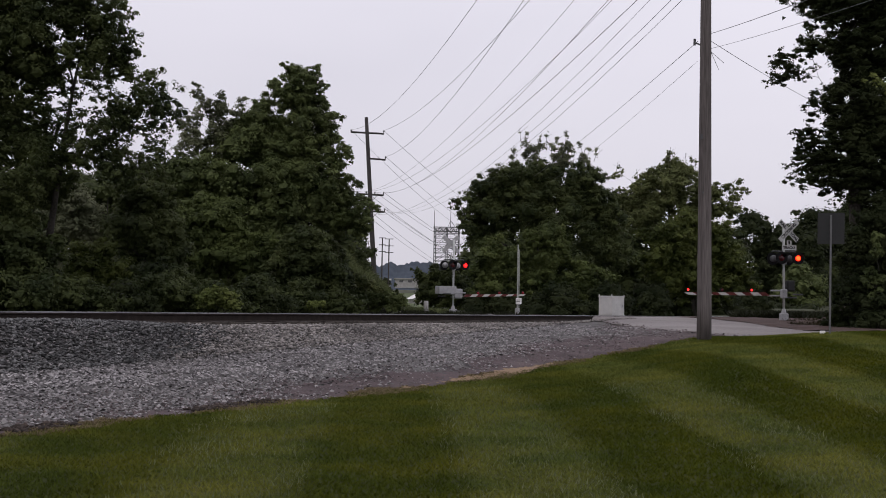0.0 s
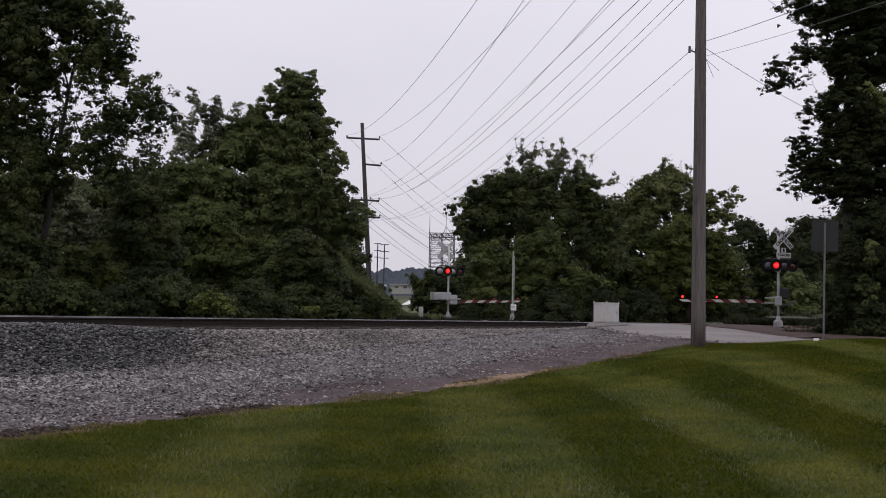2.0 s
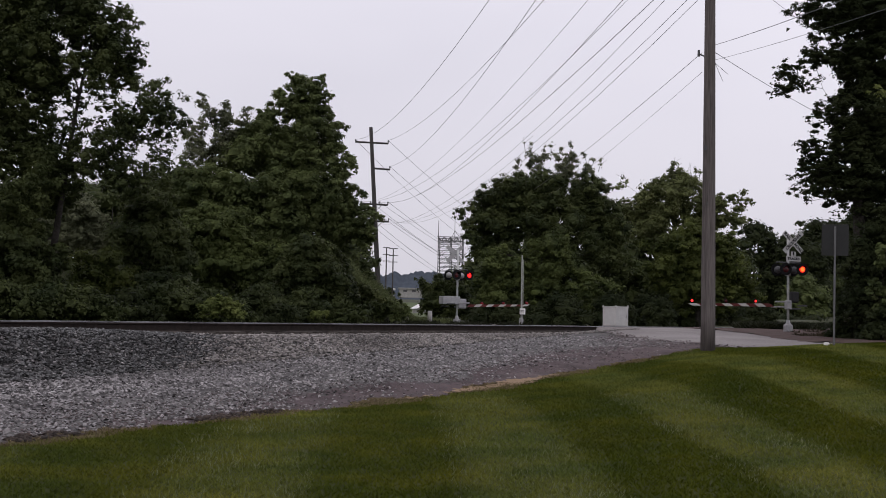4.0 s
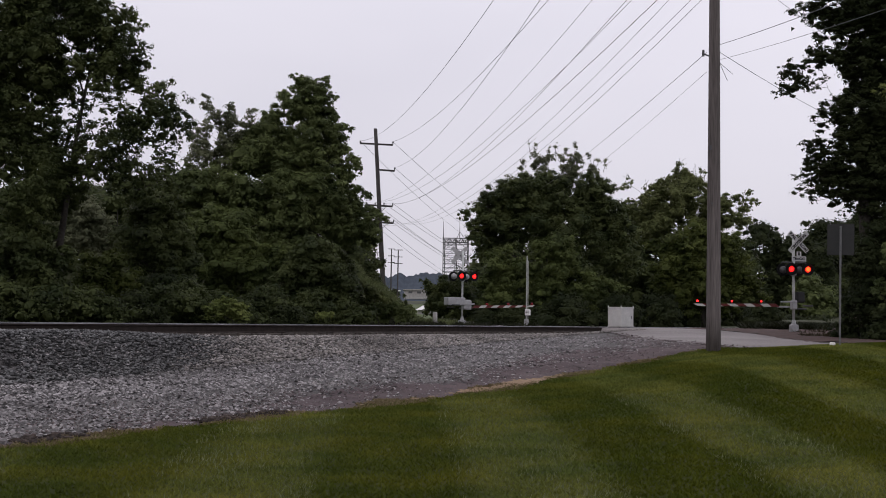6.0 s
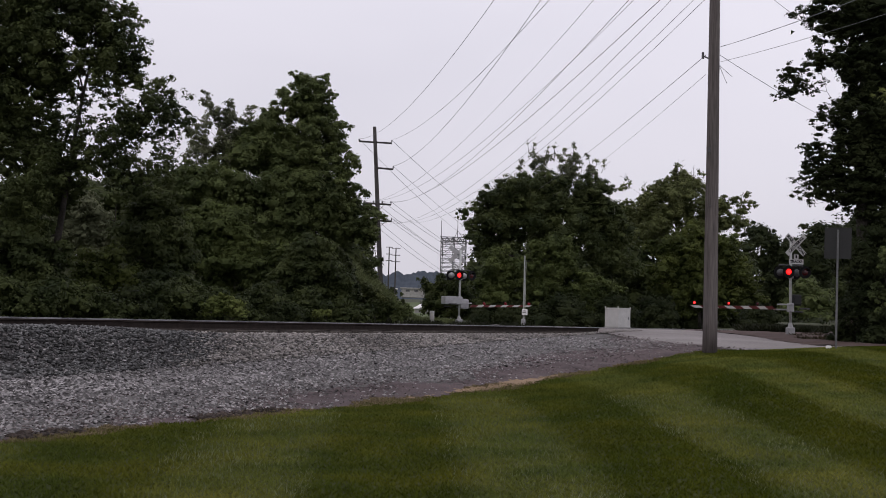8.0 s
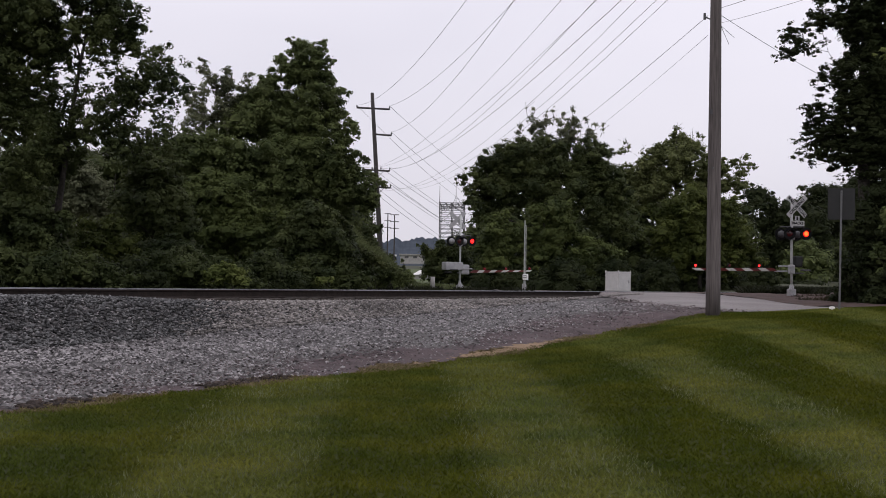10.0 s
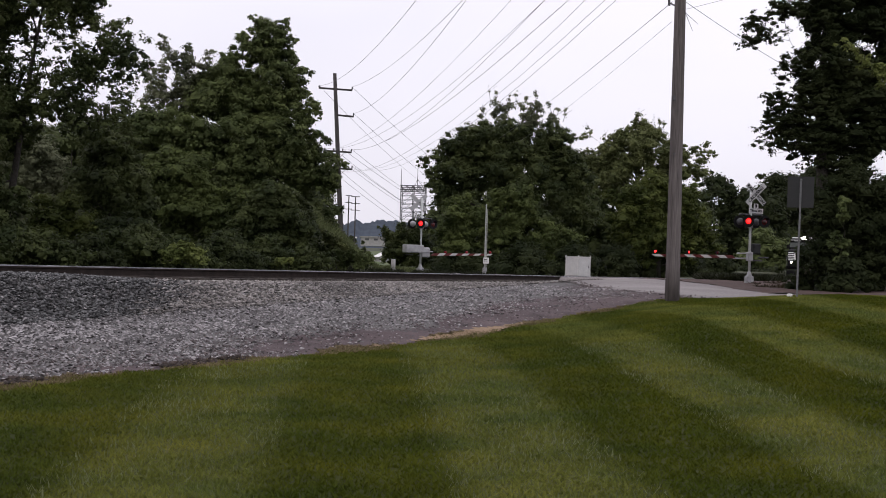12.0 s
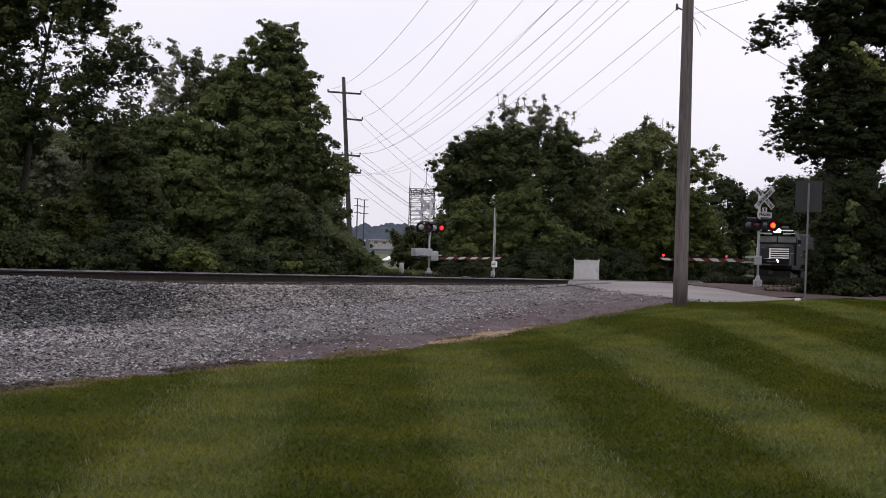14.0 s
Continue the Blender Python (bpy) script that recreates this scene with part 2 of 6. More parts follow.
def part(name, bm, material, parent=None, label=""):
    """One mesh object from a bmesh (or a ready mesh), under a thing or a part."""
    if isinstance(bm, bmesh.types.BMesh):
        me = bpy.data.meshes.new(name)
        bm.normal_update()
        bm.to_mesh(me)
        bm.free()
        for m in (material if isinstance(material, (list, tuple)) else [material]):
            me.materials.append(m)
    else:
        me = bm
    ob = new(name, me)
    if parent:
        ob.parent = parent
    return tagged(ob, label=label)


def empty(name, m, label, category, group="", kind=""):
    ob = new(name)
    ob.empty_display_size = 0.2
    ob.matrix_world = m
    return tagged(ob, label, category, group, kind)


def box(bm, cx, cy, cz, sx, sy, sz, m=None, bevel=0.0):
    """A box of full sizes about a centre, with bevelled edges."""
    made = bmesh.ops.create_cube(bm, size=1.0)["verts"]
    bmesh.ops.transform(bm, matrix=(m or Matrix()) @ Matrix.Translation((cx, cy, cz)) @ Matrix.Diagonal((sx, sy, sz, 1)), verts=made)
    if bevel:
        edges = list({e for v in made for e in v.link_edges})
        bmesh.ops.bevel(bm, geom=edges, offset=bevel, segments=2, affect="EDGES", profile=0.6)
    return bm


def rod(bm, a, b, r1, r2=None, seg=10):
    """A tapered round bar from a to b."""
    a, b = Vector(a), Vector(b)
    d = b - a
    m = Matrix.Translation((a + b) / 2) @ d.to_track_quat("Z", "Y").to_matrix().to_4x4()
    bmesh.ops.create_cone(bm, cap_ends=True, segments=seg, radius1=r1, radius2=r1 if r2 is None else r2, depth=d.length, matrix=m)
    return bm


def tube(bm, pts, radii, seg=14):
    """A round bar along points, each with its radius, closed at both ends."""
    rings = []
    for p, r in zip(pts, radii):
        rings.append([bm.verts.new((p[0] + r * math.cos(6.28319 * i / seg), p[1] + r * math.sin(6.28319 * i / seg), p[2])) for i in range(seg)])
    for a, b in zip(rings, rings[1:]):
        for i in range(seg):
            j = (i + 1) % seg
            bm.faces.new((a[i], a[j], b[j], b[i]))
    bm.faces.new(rings[-1])
    bm.faces.new(rings[0][::-1])
    return bm


def smooth(ob):
    for p in ob.data.polygons:
        p.use_smooth = True
    return ob


def B():
    return bmesh.new()


# ---- the lie of the land (track along y at x = -16, rail heads at z = 1.43) ----
TRACK_X, RAIL_Z = -16.0, 1.43


def sstep(a, b, v):
    t = np.clip((v - a) / (b - a), 0, 1)
    return t * t * (3 - 2 * t)


def edge_x(y):
    return np.interp(y, [-60, 11, 14.5, 16.3, 18.8, 22.4, 25, 27, 29], [-9.3, -9.25, -9.05, -8.95, -8.45, -8.2, -7.7, -7.15, -6.7])


def edge_z(y):
    return np.interp(y, [-60, 8, 16, 18.7, 22.7, 25.3, 27.3, 30, 34, 38, 42, 46, 50], [0.2, 0.2, 0.22, 0.35, 0.55, 0.75, 0.95, 1.05, 1.11, 1.19, 1.27, 1.36, 1.4])


def toe_z(y):
    return np.interp(y, [-60, 6, 11.5, 15.7, 28, 40, 46], [0.55, 0.58, 0.62, 0.72, 1.02, 1.34, 1.41])


def lawn_z(y):
    return np.interp(y, [-60, 2, 6, 9, 12, 16, 20, 24, 26, 28, 31, 34, 40, 46], [0, 0, 0.03, 0.09, 0.2, 0.42, 0.74, 1.08, 1.2, 1.22, 1.18, 1.19, 1.25, 1.32])


def height(x, y):
    """Ground height; numpy arrays or numbers."""
    x, y = np.asarray(x, dtype=float), np.asarray(y, dtype=float)
    ex, ez, tz = edge_x(y), edge_z(y), toe_z(y)
    bed = 1.16 + 0.127 * (1 - sstep(13.5, 18.5, y))  # ballast heaped against the rail
    bed = np.where((y > 43) & (y < 56), 1.41, bed)
    lawn = ez + (lawn_z(y) - ez) * sstep(0, 4.5, x - ex)
    gravel = tz + (ez - tz) * np.clip((x + 13.3) / (ex + 13.3), 0, 1) ** 0.8
    near_shoulder = bed + (tz - bed) * sstep(-14.25, -13.2, x)
    far_z = np.interp(y, [-60, 36, 46, 60, 80], [1.0, 1.1, 1.38, 1.38, 1.2])
    dist = np.hypot(x, y)
    far_z = far_z + 0.022 * np.clip(dist - 75, 0, 400)
    q, r = 0.884 * x + 0.468 * y, 0.884 * y - 0.468 * x
    far_z = far_z + 3.2 * (1 - sstep(-5.4, -0.9, q)) * sstep(50.5, 57, r) * (1 - sstep(78, 95, r))
    far_shoulder = bed + (far_z - bed) * sstep(17.75, 19.2, -x)
    lawn = lawn + 0.85 * np.exp(-((x + 5.6) ** 2 / 5.5 + (y - 52.5) ** 2 / 16))
    near = np.where(x > ex, lawn, np.where(x > -13.2, gravel, near_shoulder))
    return np.where(x > TRACK_X, near, far_shoulder)


def sheet(name, xs, ys, material, lift=0.0, keep=None, bumps=0.0):
    """A grid of ground, draped on the land."""
    X, Y = np.meshgrid(xs, ys)
    Z = height(X, Y) + lift
    if bumps:
        Z = Z + bumps * (np.sin(X * 2.1 + 1.3 * np.sin(Y * 0.9)) * np.sin(Y * 1.7 + np.cos(X * 1.1)) + 0.5 * np.sin(X * 5.3 + Y * 1.1) * np.sin(Y * 4.7 - X))
    nx, ny = len(xs), len(ys)
    v = np.stack([X.ravel(), Y.ravel(), Z.ravel()], 1)
    i = np.arange(nx * ny).reshape(ny, nx)
    f = np.stack([i[:-1, :-1].ravel(), i[:-1, 1:].ravel(), i[1:, 1:].ravel(), i[1:, :-1].ravel()], 1)
    if keep is not None:
        c = v[f].mean(1)
        f = f[keep(c[:, 0], c[:, 1])]
        used, inv = np.unique(f, return_inverse=True)
        v, f = v[used], inv.reshape(-1, 4)
    ob = new(name, mesh_of(name, v, f, material))
    return smooth(ob)


def spread(a, b, n, power=1.0):
    return a + (b - a) * np.linspace(0, 1, n) ** power


xs = np.concatenate([-spread(60, 2600, 26, 2.2)[::-1], np.arange(-59, -46, 2.0), np.arange(-46, -22, 0.5), np.arange(-22, 8, 0.5), np.arange(8, 60, 3.0), spread(60, 2600, 26, 2.2)])
ys = np.concatenate([-spread(40, 2600, 22, 2.2)[::-1], np.arange(-38, 0, 3.0), np.arange(0, 80, 0.75), np.arange(80, 160, 4.0), spread(160, 2800, 26, 2.0)])
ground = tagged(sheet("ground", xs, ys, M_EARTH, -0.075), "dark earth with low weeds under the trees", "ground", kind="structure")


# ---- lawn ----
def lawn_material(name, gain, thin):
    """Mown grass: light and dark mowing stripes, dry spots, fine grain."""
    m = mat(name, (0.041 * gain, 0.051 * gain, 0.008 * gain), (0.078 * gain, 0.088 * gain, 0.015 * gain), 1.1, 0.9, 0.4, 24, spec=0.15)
    n, l = m.node_tree.nodes, m.node_tree.links
    b = n["Principled BSDF"]
    base = b.inputs["Base Color"].links[0].from_socket
    co, mp, sx = n.new("ShaderNodeTexCoord"), n.new("ShaderNodeMapping"), n.new("ShaderNodeSeparateXYZ")
    mp.inputs["Rotation"].default_value = (0, 0, radians(STRIPE_TURN))
    l.new(co.outputs["Object"], mp.inputs[0])
    wob = n.new("ShaderNodeTexNoise")
    wob.inputs["Scale"].default_value, wob.inputs["Detail"].default_value, wob.inputs["Roughness"].default_value = 0.4, 5, 0.62
    l.new(co.outputs["Object"], wob.inputs["Vector"])
    l.new(mp.outputs[0], sx.inputs[0])
    ad = n.new("ShaderNodeMath")
    ad.operation = "MULTIPLY_ADD"
    ad.inputs[1].default_value = 0.62
    l.new(wob.outputs["Fac"], ad.inputs[0])
    l.new(sx.outputs["X"], ad.inputs[2])
    fr = n.new("ShaderNodeMath")
    fr.operation = "MULTIPLY_ADD"
    fr.inputs[1].default_value, fr.inputs[2].default_value = 1 / STRIPE_WIDTH, STRIPE_SHIFT / (2 * math.pi)
    l.new(ad.outputs[0], fr.inputs[0])
    # mower passes, light one way and dark the other: blade sheen put into colour
    ph, up, down, rp = n.new("ShaderNodeMath"), n.new("ShaderNodeMapRange"), n.new("ShaderNodeMapRange"), n.new("ShaderNodeMath")
    ph.operation, rp.operation = "FRACT", "MULTIPLY"
    l.new(fr.outputs[0], ph.inputs[0])
    up.interpolation_type = down.interpolation_type = "SMOOTHSTEP"
    up.inputs["From Min"].default_value, up.inputs["From Max"].default_value = 0.0, 0.15
    down.inputs["From Min"].default_value, down.inputs["From Max"].default_value = 0.42, 0.62
    down.inputs["To Min"].default_value, down.inputs["To Max"].default_value = 1.0, 0.0
    l.new(ph.outputs[0], up.inputs["Value"])
    l.new(ph.outputs[0], down.inputs["Value"])
    l.new(up.outputs[0], rp.inputs[0])
    l.new(down.outputs[0], rp.inputs[1])
    # patches: some yellowed, some thick
    pa, pr = n.new("ShaderNodeTexNoise"), n.new("ShaderNodeValToRGB")
    pa.inputs["Scale"].default_value, pa.inputs["Detail"].default_value = 0.9, 5
    l.new(co.outputs["Object"], pa.inputs["Vector"])
    pr.color_ramp.elements[0].position, pr.color_ramp.elements[1].position = 0.36, 0.68
    pr.color_ramp.elements[0].color, pr.color_ramp.elements[1].color = (0.72, 0.82, 0.84, 1), (1.24, 1.14, 1.02, 1)
    l.new(pa.outputs["Fac"], pr.inputs[0])
    tint = n.new("ShaderNodeMixRGB")
    tint.inputs[1].default_value, tint.inputs[2].default_value = (0.645, 0.66, 0.30, 1), (1.36, 1.29, 1.75, 1)
    # the stripes are fainter beside the gravel, where the mower turned
    sxo, fade, mid = n.new("ShaderNodeSeparateXYZ"), n.new("ShaderNodeMapRange"), n.new("ShaderNodeMixRGB")
    fade.inputs["From Min"].default_value, fade.inputs["From Max"].default_value = -7.5, -3.5
    fade.inputs["To Min"].default_value, fade.inputs["To Max"].default_value = 0.5, 1.0
    l.new(co.outputs["Object"], sxo.inputs[0])
    l.new(sxo.outputs["X"], fade.inputs["Value"])
    l.new(fade.outputs[0], mid.inputs[0])
    mid.inputs[1].default_value = (0.55, 0.55, 0.55, 1)
    l.new(rp.outputs[0], mid.inputs[2])
    l.new(mid.outputs[0], tint.inputs[0])
    m1, hsv = n.new("ShaderNodeMixRGB"), n.new("ShaderNodeMixRGB")
    m1.blend_type, hsv.blend_type = "MULTIPLY", "MULTIPLY"
    m1.inputs[0].default_value, hsv.inputs[0].default_value = 1.0, 1.0
    l.new(base, m1.inputs[1])
    l.new(tint.outputs[0], m1.inputs[2])
    l.new(m1.outputs[0], hsv.inputs[1])
    l.new(pr.outputs[0], hsv.inputs[2])
    l.new(hsv.outputs[0], b.inputs["Base Color"])
    tr, ms = n.new("ShaderNodeBsdfTranslucent"), n.new("ShaderNodeMixShader")
    ms.inputs[0].default_value = thin
    l.new(hsv.outputs[0], tr.inputs["Color"])
    l.new(b.outputs[0], ms.inputs[1])
    l.new(tr.outputs[0], ms.inputs[2])
    l.new(ms.outputs[0], n["Material Output"].inputs["Surface"])
    return m


STRIPE_TURN, STRIPE_WIDTH, STRIPE_SHIFT = -30.0, 2.78, -1.91
# same grass twice: sheet darkened, blades brightened to offset the sky light they lose
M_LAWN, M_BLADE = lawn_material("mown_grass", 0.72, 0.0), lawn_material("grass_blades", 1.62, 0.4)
M_STONE_DARK = mat("dark_crushed_stone", (0.042, 0.042, 0.043), (0.146, 0.145, 0.145), 0.7, 0.85, 0.3, 30, jitter=0.85, island=True)
M_DARKDIRT = mat("dark_brown_dirt", (0.036, 0.021, 0.018), (0.084, 0.053, 0.045), 1.5, 0.95, 0.5, 15)
M_DIRT = mat("reddish_dirt", (0.036, 0.026, 0.028), (0.118, 0.088, 0.090), 1.5, 0.95, 0.5, 20)
M_PEBBLE = mat("dusty_pebbles", (0.075, 0.060, 0.060), (0.185, 0.158, 0.154), 0.7, 0.9, 0.2, 30, jitter=0.6, island=True)
M_TAN = mat("tan_soil", (0.170, 0.113, 0.067), (0.306, 0.216, 0.138), 3, 0.95, 0.4, 18)
M_MEADOW = mat("meadow_grass", (0.05, 0.072, 0.026), (0.105, 0.13, 0.05), 0.25, 0.95, 0.4, 10)
M_CLOD = mat("dark_clods", (0.012, 0.010, 0.009), (0.07, 0.052, 0.044), 2.5, 0.95, 0.4, 12, jitter=0.5, island=True)
M_DRY = mat("dry_grass", (0.10, 0.078, 0.042), (0.21, 0.165, 0.095), 2.5, 0.95, 0.5, 20)
ragged = lambda x, y: 0.05 * np.sin(2.3 * y + 0.7) + 0.045 * np.sin(7.3 * y + x) + 0.04 * np.sin(17 * y + 3 * x) + 0.03 * np.sin(41 * y)


def speckle(x, y):
    return np.mod(np.sin(x * 12.9898 + y * 78.233) * 4375.85, 1.0)


def road_left(y):
    return np.interp(y, [24, 26.6, 28, 30, 33, 38, 44, 50, 58, 66], [60, 2, -5.5, -7.2, -10.2, -13.2, -18.0, -23, -27, -32])


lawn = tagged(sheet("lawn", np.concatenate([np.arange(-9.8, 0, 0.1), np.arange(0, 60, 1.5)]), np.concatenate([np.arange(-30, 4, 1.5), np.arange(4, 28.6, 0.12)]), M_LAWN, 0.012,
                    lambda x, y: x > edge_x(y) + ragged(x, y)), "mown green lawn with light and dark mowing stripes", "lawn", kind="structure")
gravel = tagged(sheet("gravel_yard", np.arange(-15.2, -6.5, 0.1), np.arange(-30, 46, 0.14), M_BALLAST, -0.032, lambda x, y: (x < edge_x(y) + 0.35) & (x < road_left(y) + 1.0), 0.022),
                "grey crushed-stone track bed and gravel strip", "gravel", kind="structure")
dirt = tagged(sheet("dirt_strip", np.arange(-14.6, -6.0, 0.06), np.arange(2, 45, 0.08), M_DIRT, -0.014,
                    lambda x, y: (x < edge_x(y) + 0.3) & (x < road_left(y) + 1.0) & (x > edge_x(y) - np.interp(y, [2, 8, 14, 22, 28, 34, 40, 45], [0.2, 0.35, 1.0, 1.9, 3.0, 4.6, 6.0, 7.0]) + np.interp(y, [8, 16], [0.08, 0.35]) * np.sin(0.7 * y + 0.4) + 0.15 * np.sin(1.9 * y + x) + 2.0 * ragged(x, y * 0.6) + 0.7 * speckle(x, y) - 0.35), 0.022),
              "reddish-brown dirt along the edge of the lawn", "dirt", kind="structure")


def road_keep(x, y):
    right = np.interp(y, [25, 29, 30.5, 33.6, 37.3, 41.5, 46.3, 50, 56, 66], [60, 14, 1, -5, -6.8, -8.6, -11.4, -13.5, -18, -24])
    return (x < right) & (x > road_left(y))


def scatter_stones(name, n, x0, x1, y0, y1, size, material, keep, lift=0.0, sink=0.25):
    """Many angular stones lying on the land, in one mesh."""
    rng = np.random.default_rng(5)
    x = rng.uniform(x0, x1, n)
    y = y0 + (y1 - y0) * rng.uniform(0, 1, n) ** 1.35
    ok = keep(x, y, rng.uniform(0, 1, n))
    x, y = x[ok], y[ok]
    n = len(x)
    z = height(x, y) + lift
    r = size * np.minimum(rng.lognormal(0, 0.33, n), 1.7)
    octa = np.array([[1, 0, 0], [-1, 0, 0], [0, 1, 0], [0, -1, 0], [0, 0, 1], [0, 0, -1]], dtype=float)
    tri = np.array([[0, 2, 4], [2, 1, 4], [1, 3, 4], [3, 0, 4], [2, 0, 5], [1, 2, 5], [3, 1, 5], [0, 3, 5]])
    v = octa[None] * rng.uniform(0.6, 1.25, (n, 6, 1)) * np.array([1.4, 1.0, 0.56]) + rng.normal(0, 0.14, (n, 6, 3))
    a, e = rng.uniform(0, 6.28, n), rng.normal(0, 0.5, n)
    ca, sa, ce, se = np.cos(a), np.sin(a), np.cos(e), np.sin(e)
    vy, vz = v[:, :, 1] * ce[:, None] - v[:, :, 2] * se[:, None], v[:, :, 1] * se[:, None] + v[:, :, 2] * ce[:, None]
    vx, vy = v[:, :, 0] * ca[:, None] - vy * sa[:, None], v[:, :, 0] * sa[:, None] + vy * ca[:, None]
    p = np.stack([vx, vy, vz], 2) * r[:, None, None] + np.stack([x, y, z + r * sink], 1)[:, None, :]
    if sink < 0.1:
        tri = tri[:4]  # bedded stones: only their tops stand out of the gravel
    f = (tri[None] + 6 * np.arange(n)[:, None, None]).reshape(-1, 3)
    return new(name, mesh_of(name, p.reshape(-1, 3), f, material))


stones = tagged(scatter_stones("ballast_stones", 185000, -15.1, -7.2, 3.5, 34, 0.0205, M_STONE,
                               lambda x, y, u: (x < edge_x(y) + 0.15 * u) & ~road_keep(x, y) & (u < np.where(x < -13.1, 0.97, np.where(y < 14.5, np.interp(x - edge_x(y), [-3, -0.9, -0.3, 0], [0.82, 0.66, 0.22, 0.05]), np.interp(x - edge_x(y), [-3, -1.9, -1.2, 0], [0.86, 0.66, 0.1, 0.02])) * np.interp(y, [12, 17, 24, 34], [1.0, 0.8, 0.5, 0.12])
                                                                   * (0.72 + 0.3 * np.sin(x * 3.4 + 1.2 * np.sin(y * 0.35)) * np.cos(y * 0.21 + x * 1.3) + 0.12 * np.sin(x * 9.0 + y * 0.8)))), 0.0, 0.05),
                "loose grey crushed stones of the track bed", "stones", kind="stuff")


M_STONE_BROWN = mat("brownish_crushed_stone", (0.100, 0.091, 0.087), (0.290, 0.268, 0.254), 0.7, 0.85, 0.3, 30, jitter=0.6, island=True)
coarse = tagged(scatter_stones("shoulder_stones", 33000, -15.16, -12.9, 3, 18, 0.0275, M_STONE_DARK, lambda x, y, u: (u < np.interp(x, [-13.4, -12.9], [0.9, 0.1])) & (y < 15.5 + 2.2 * u + 0.8 * np.sin(3 * x)), 0.012),
                "coarse dark blue-grey stones heaped on the slope of the track bed", "stones", kind="stuff")
coarse_far = tagged(scatter_stones("shoulder_gravel", 28000, -15.16, -12.9, 14.5, 42, 0.0285, M_STONE_BROWN, lambda x, y, u: (u < np.interp(x, [-13.4, -12.9], [0.9, 0.1])) & (y > 15.5 + 2.2 * u + 0.8 * np.sin(3 * x)), 0.012),
                    "coarse brownish grey stones on the slope of the track bed", "stones", kind="stuff")


def blades(name, n, x0, x1, y0, y1, tall, material, keep, bend=0.8, thick=1.0):
    rng = np.random.default_rng(9)
    y = y0 + (y1 - y0) * rng.uniform(0, 1, n) ** 1.4
    x = rng.uniform(x0, x1, n)
    ok = keep(x, y)
    x, y = x[ok], y[ok]
    n = len(x)
    z = height(x, y) + 0.006
    h, a = tall * rng.uniform(0.5, 1.2, n), rng.uniform(0, 6.28, n)
    lean = rng.normal(0, bend, (n, 2)) * h[:, None]
    w = thick * (0.0055 + 0.004 * rng.uniform(0, 1, n) + y * 0.00048)
    base = np.stack([x, y, z], 1)
    d = np.stack([np.cos(a) * w, np.sin(a) * w, 0 * w], 1)
    tip = base + np.stack([lean[:, 0], lean[:, 1], h], 1)
    v = np.stack([base - d, base + d, tip], 1).reshape(-1, 3)
    return new(name, mesh_of(name, v, np.arange(3 * n).reshape(-1, 3), material))


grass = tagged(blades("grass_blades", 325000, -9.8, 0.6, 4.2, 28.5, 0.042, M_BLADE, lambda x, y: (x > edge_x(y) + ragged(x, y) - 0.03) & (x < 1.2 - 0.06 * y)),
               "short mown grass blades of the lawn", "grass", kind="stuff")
# near-black colour offsets the sky light on the weeds, as shade would
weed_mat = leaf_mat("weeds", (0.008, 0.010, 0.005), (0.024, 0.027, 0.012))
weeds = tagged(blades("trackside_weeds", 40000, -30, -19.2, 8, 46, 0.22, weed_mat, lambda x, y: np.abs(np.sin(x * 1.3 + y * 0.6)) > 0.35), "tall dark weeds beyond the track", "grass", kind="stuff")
dry_blades = tagged(blades("dry_grass_blades", 300000, -10.2, -6.5, 5, 27, 0.04, M_DRY, lambda x, y: np.abs(x - edge_x(y) - ragged(x, y)) < np.interp(y, [6, 10, 13, 16, 19, 21, 27], [0.16, 0.18, 0.2, 0.3, 0.34, 0.18, 0.14]) * (0.6 + 0.6 * np.sin(y * 1.9 + x))), "dry tan grass blades along the lawn's edge", "grass", kind="stuff")
bank = tagged(sheet("grass_bank", np.arange(-46, -26.5, 0.4), np.arange(44, 76, 0.4), M_FARGRASS, 0.03, lambda x, y: ((x + 36) ** 2 / 90 + (y - 57) ** 2 / 190 < 1) & (x < 2.0 - 0.555 * y + 0.5 * np.sin(y * 1.7) + 0.4 * np.sin(y * 4.1 + x))), "rough pale grass on a bank below the utility pole", "grass", kind="structure")
dirt_bank = tagged(sheet("dirt_bank", np.arange(-16, 8, 0.3), np.arange(30, 60, 0.3), M_DARKDIRT, 0.016, lambda x, y: ~road_keep(x, y) & (x > -13.6) & (x > road_left(y)) & ((y > 30.5) | (x > edge_x(y) + 0.3)), 0.03), "dark brown dirt bank beside the road", "dirt", kind="structure")
M_BROWNWEED = leaf_mat("brown_weeds", (0.022, 0.018, 0.010), (0.060, 0.048, 0.028))
bank_weeds = tagged(blades("bank_weeds", 9000, -9.5, 2, 41, 58, 0.13, M_BROWNWEED, lambda x, y: (np.sin(x * 2.3 + y) * np.sin(y * 1.7) > 0.2) & (x > -7.8)), "brownish weeds on the dirt bank", "grass", kind="stuff")
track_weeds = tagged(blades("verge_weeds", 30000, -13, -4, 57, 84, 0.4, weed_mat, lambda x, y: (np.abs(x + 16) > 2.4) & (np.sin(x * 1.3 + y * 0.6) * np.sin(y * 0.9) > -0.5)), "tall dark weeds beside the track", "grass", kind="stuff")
meadow = tagged(sheet("meadow", np.arange(-150, -36, 3.0), np.arange(80, 240, 4.0), M_MEADOW, 0.05, lambda x, y: np.abs(np.arctan2(-x, y) - 0.545) < 0.067), "green slope in the distance below the buildings", "grass", kind="structure")
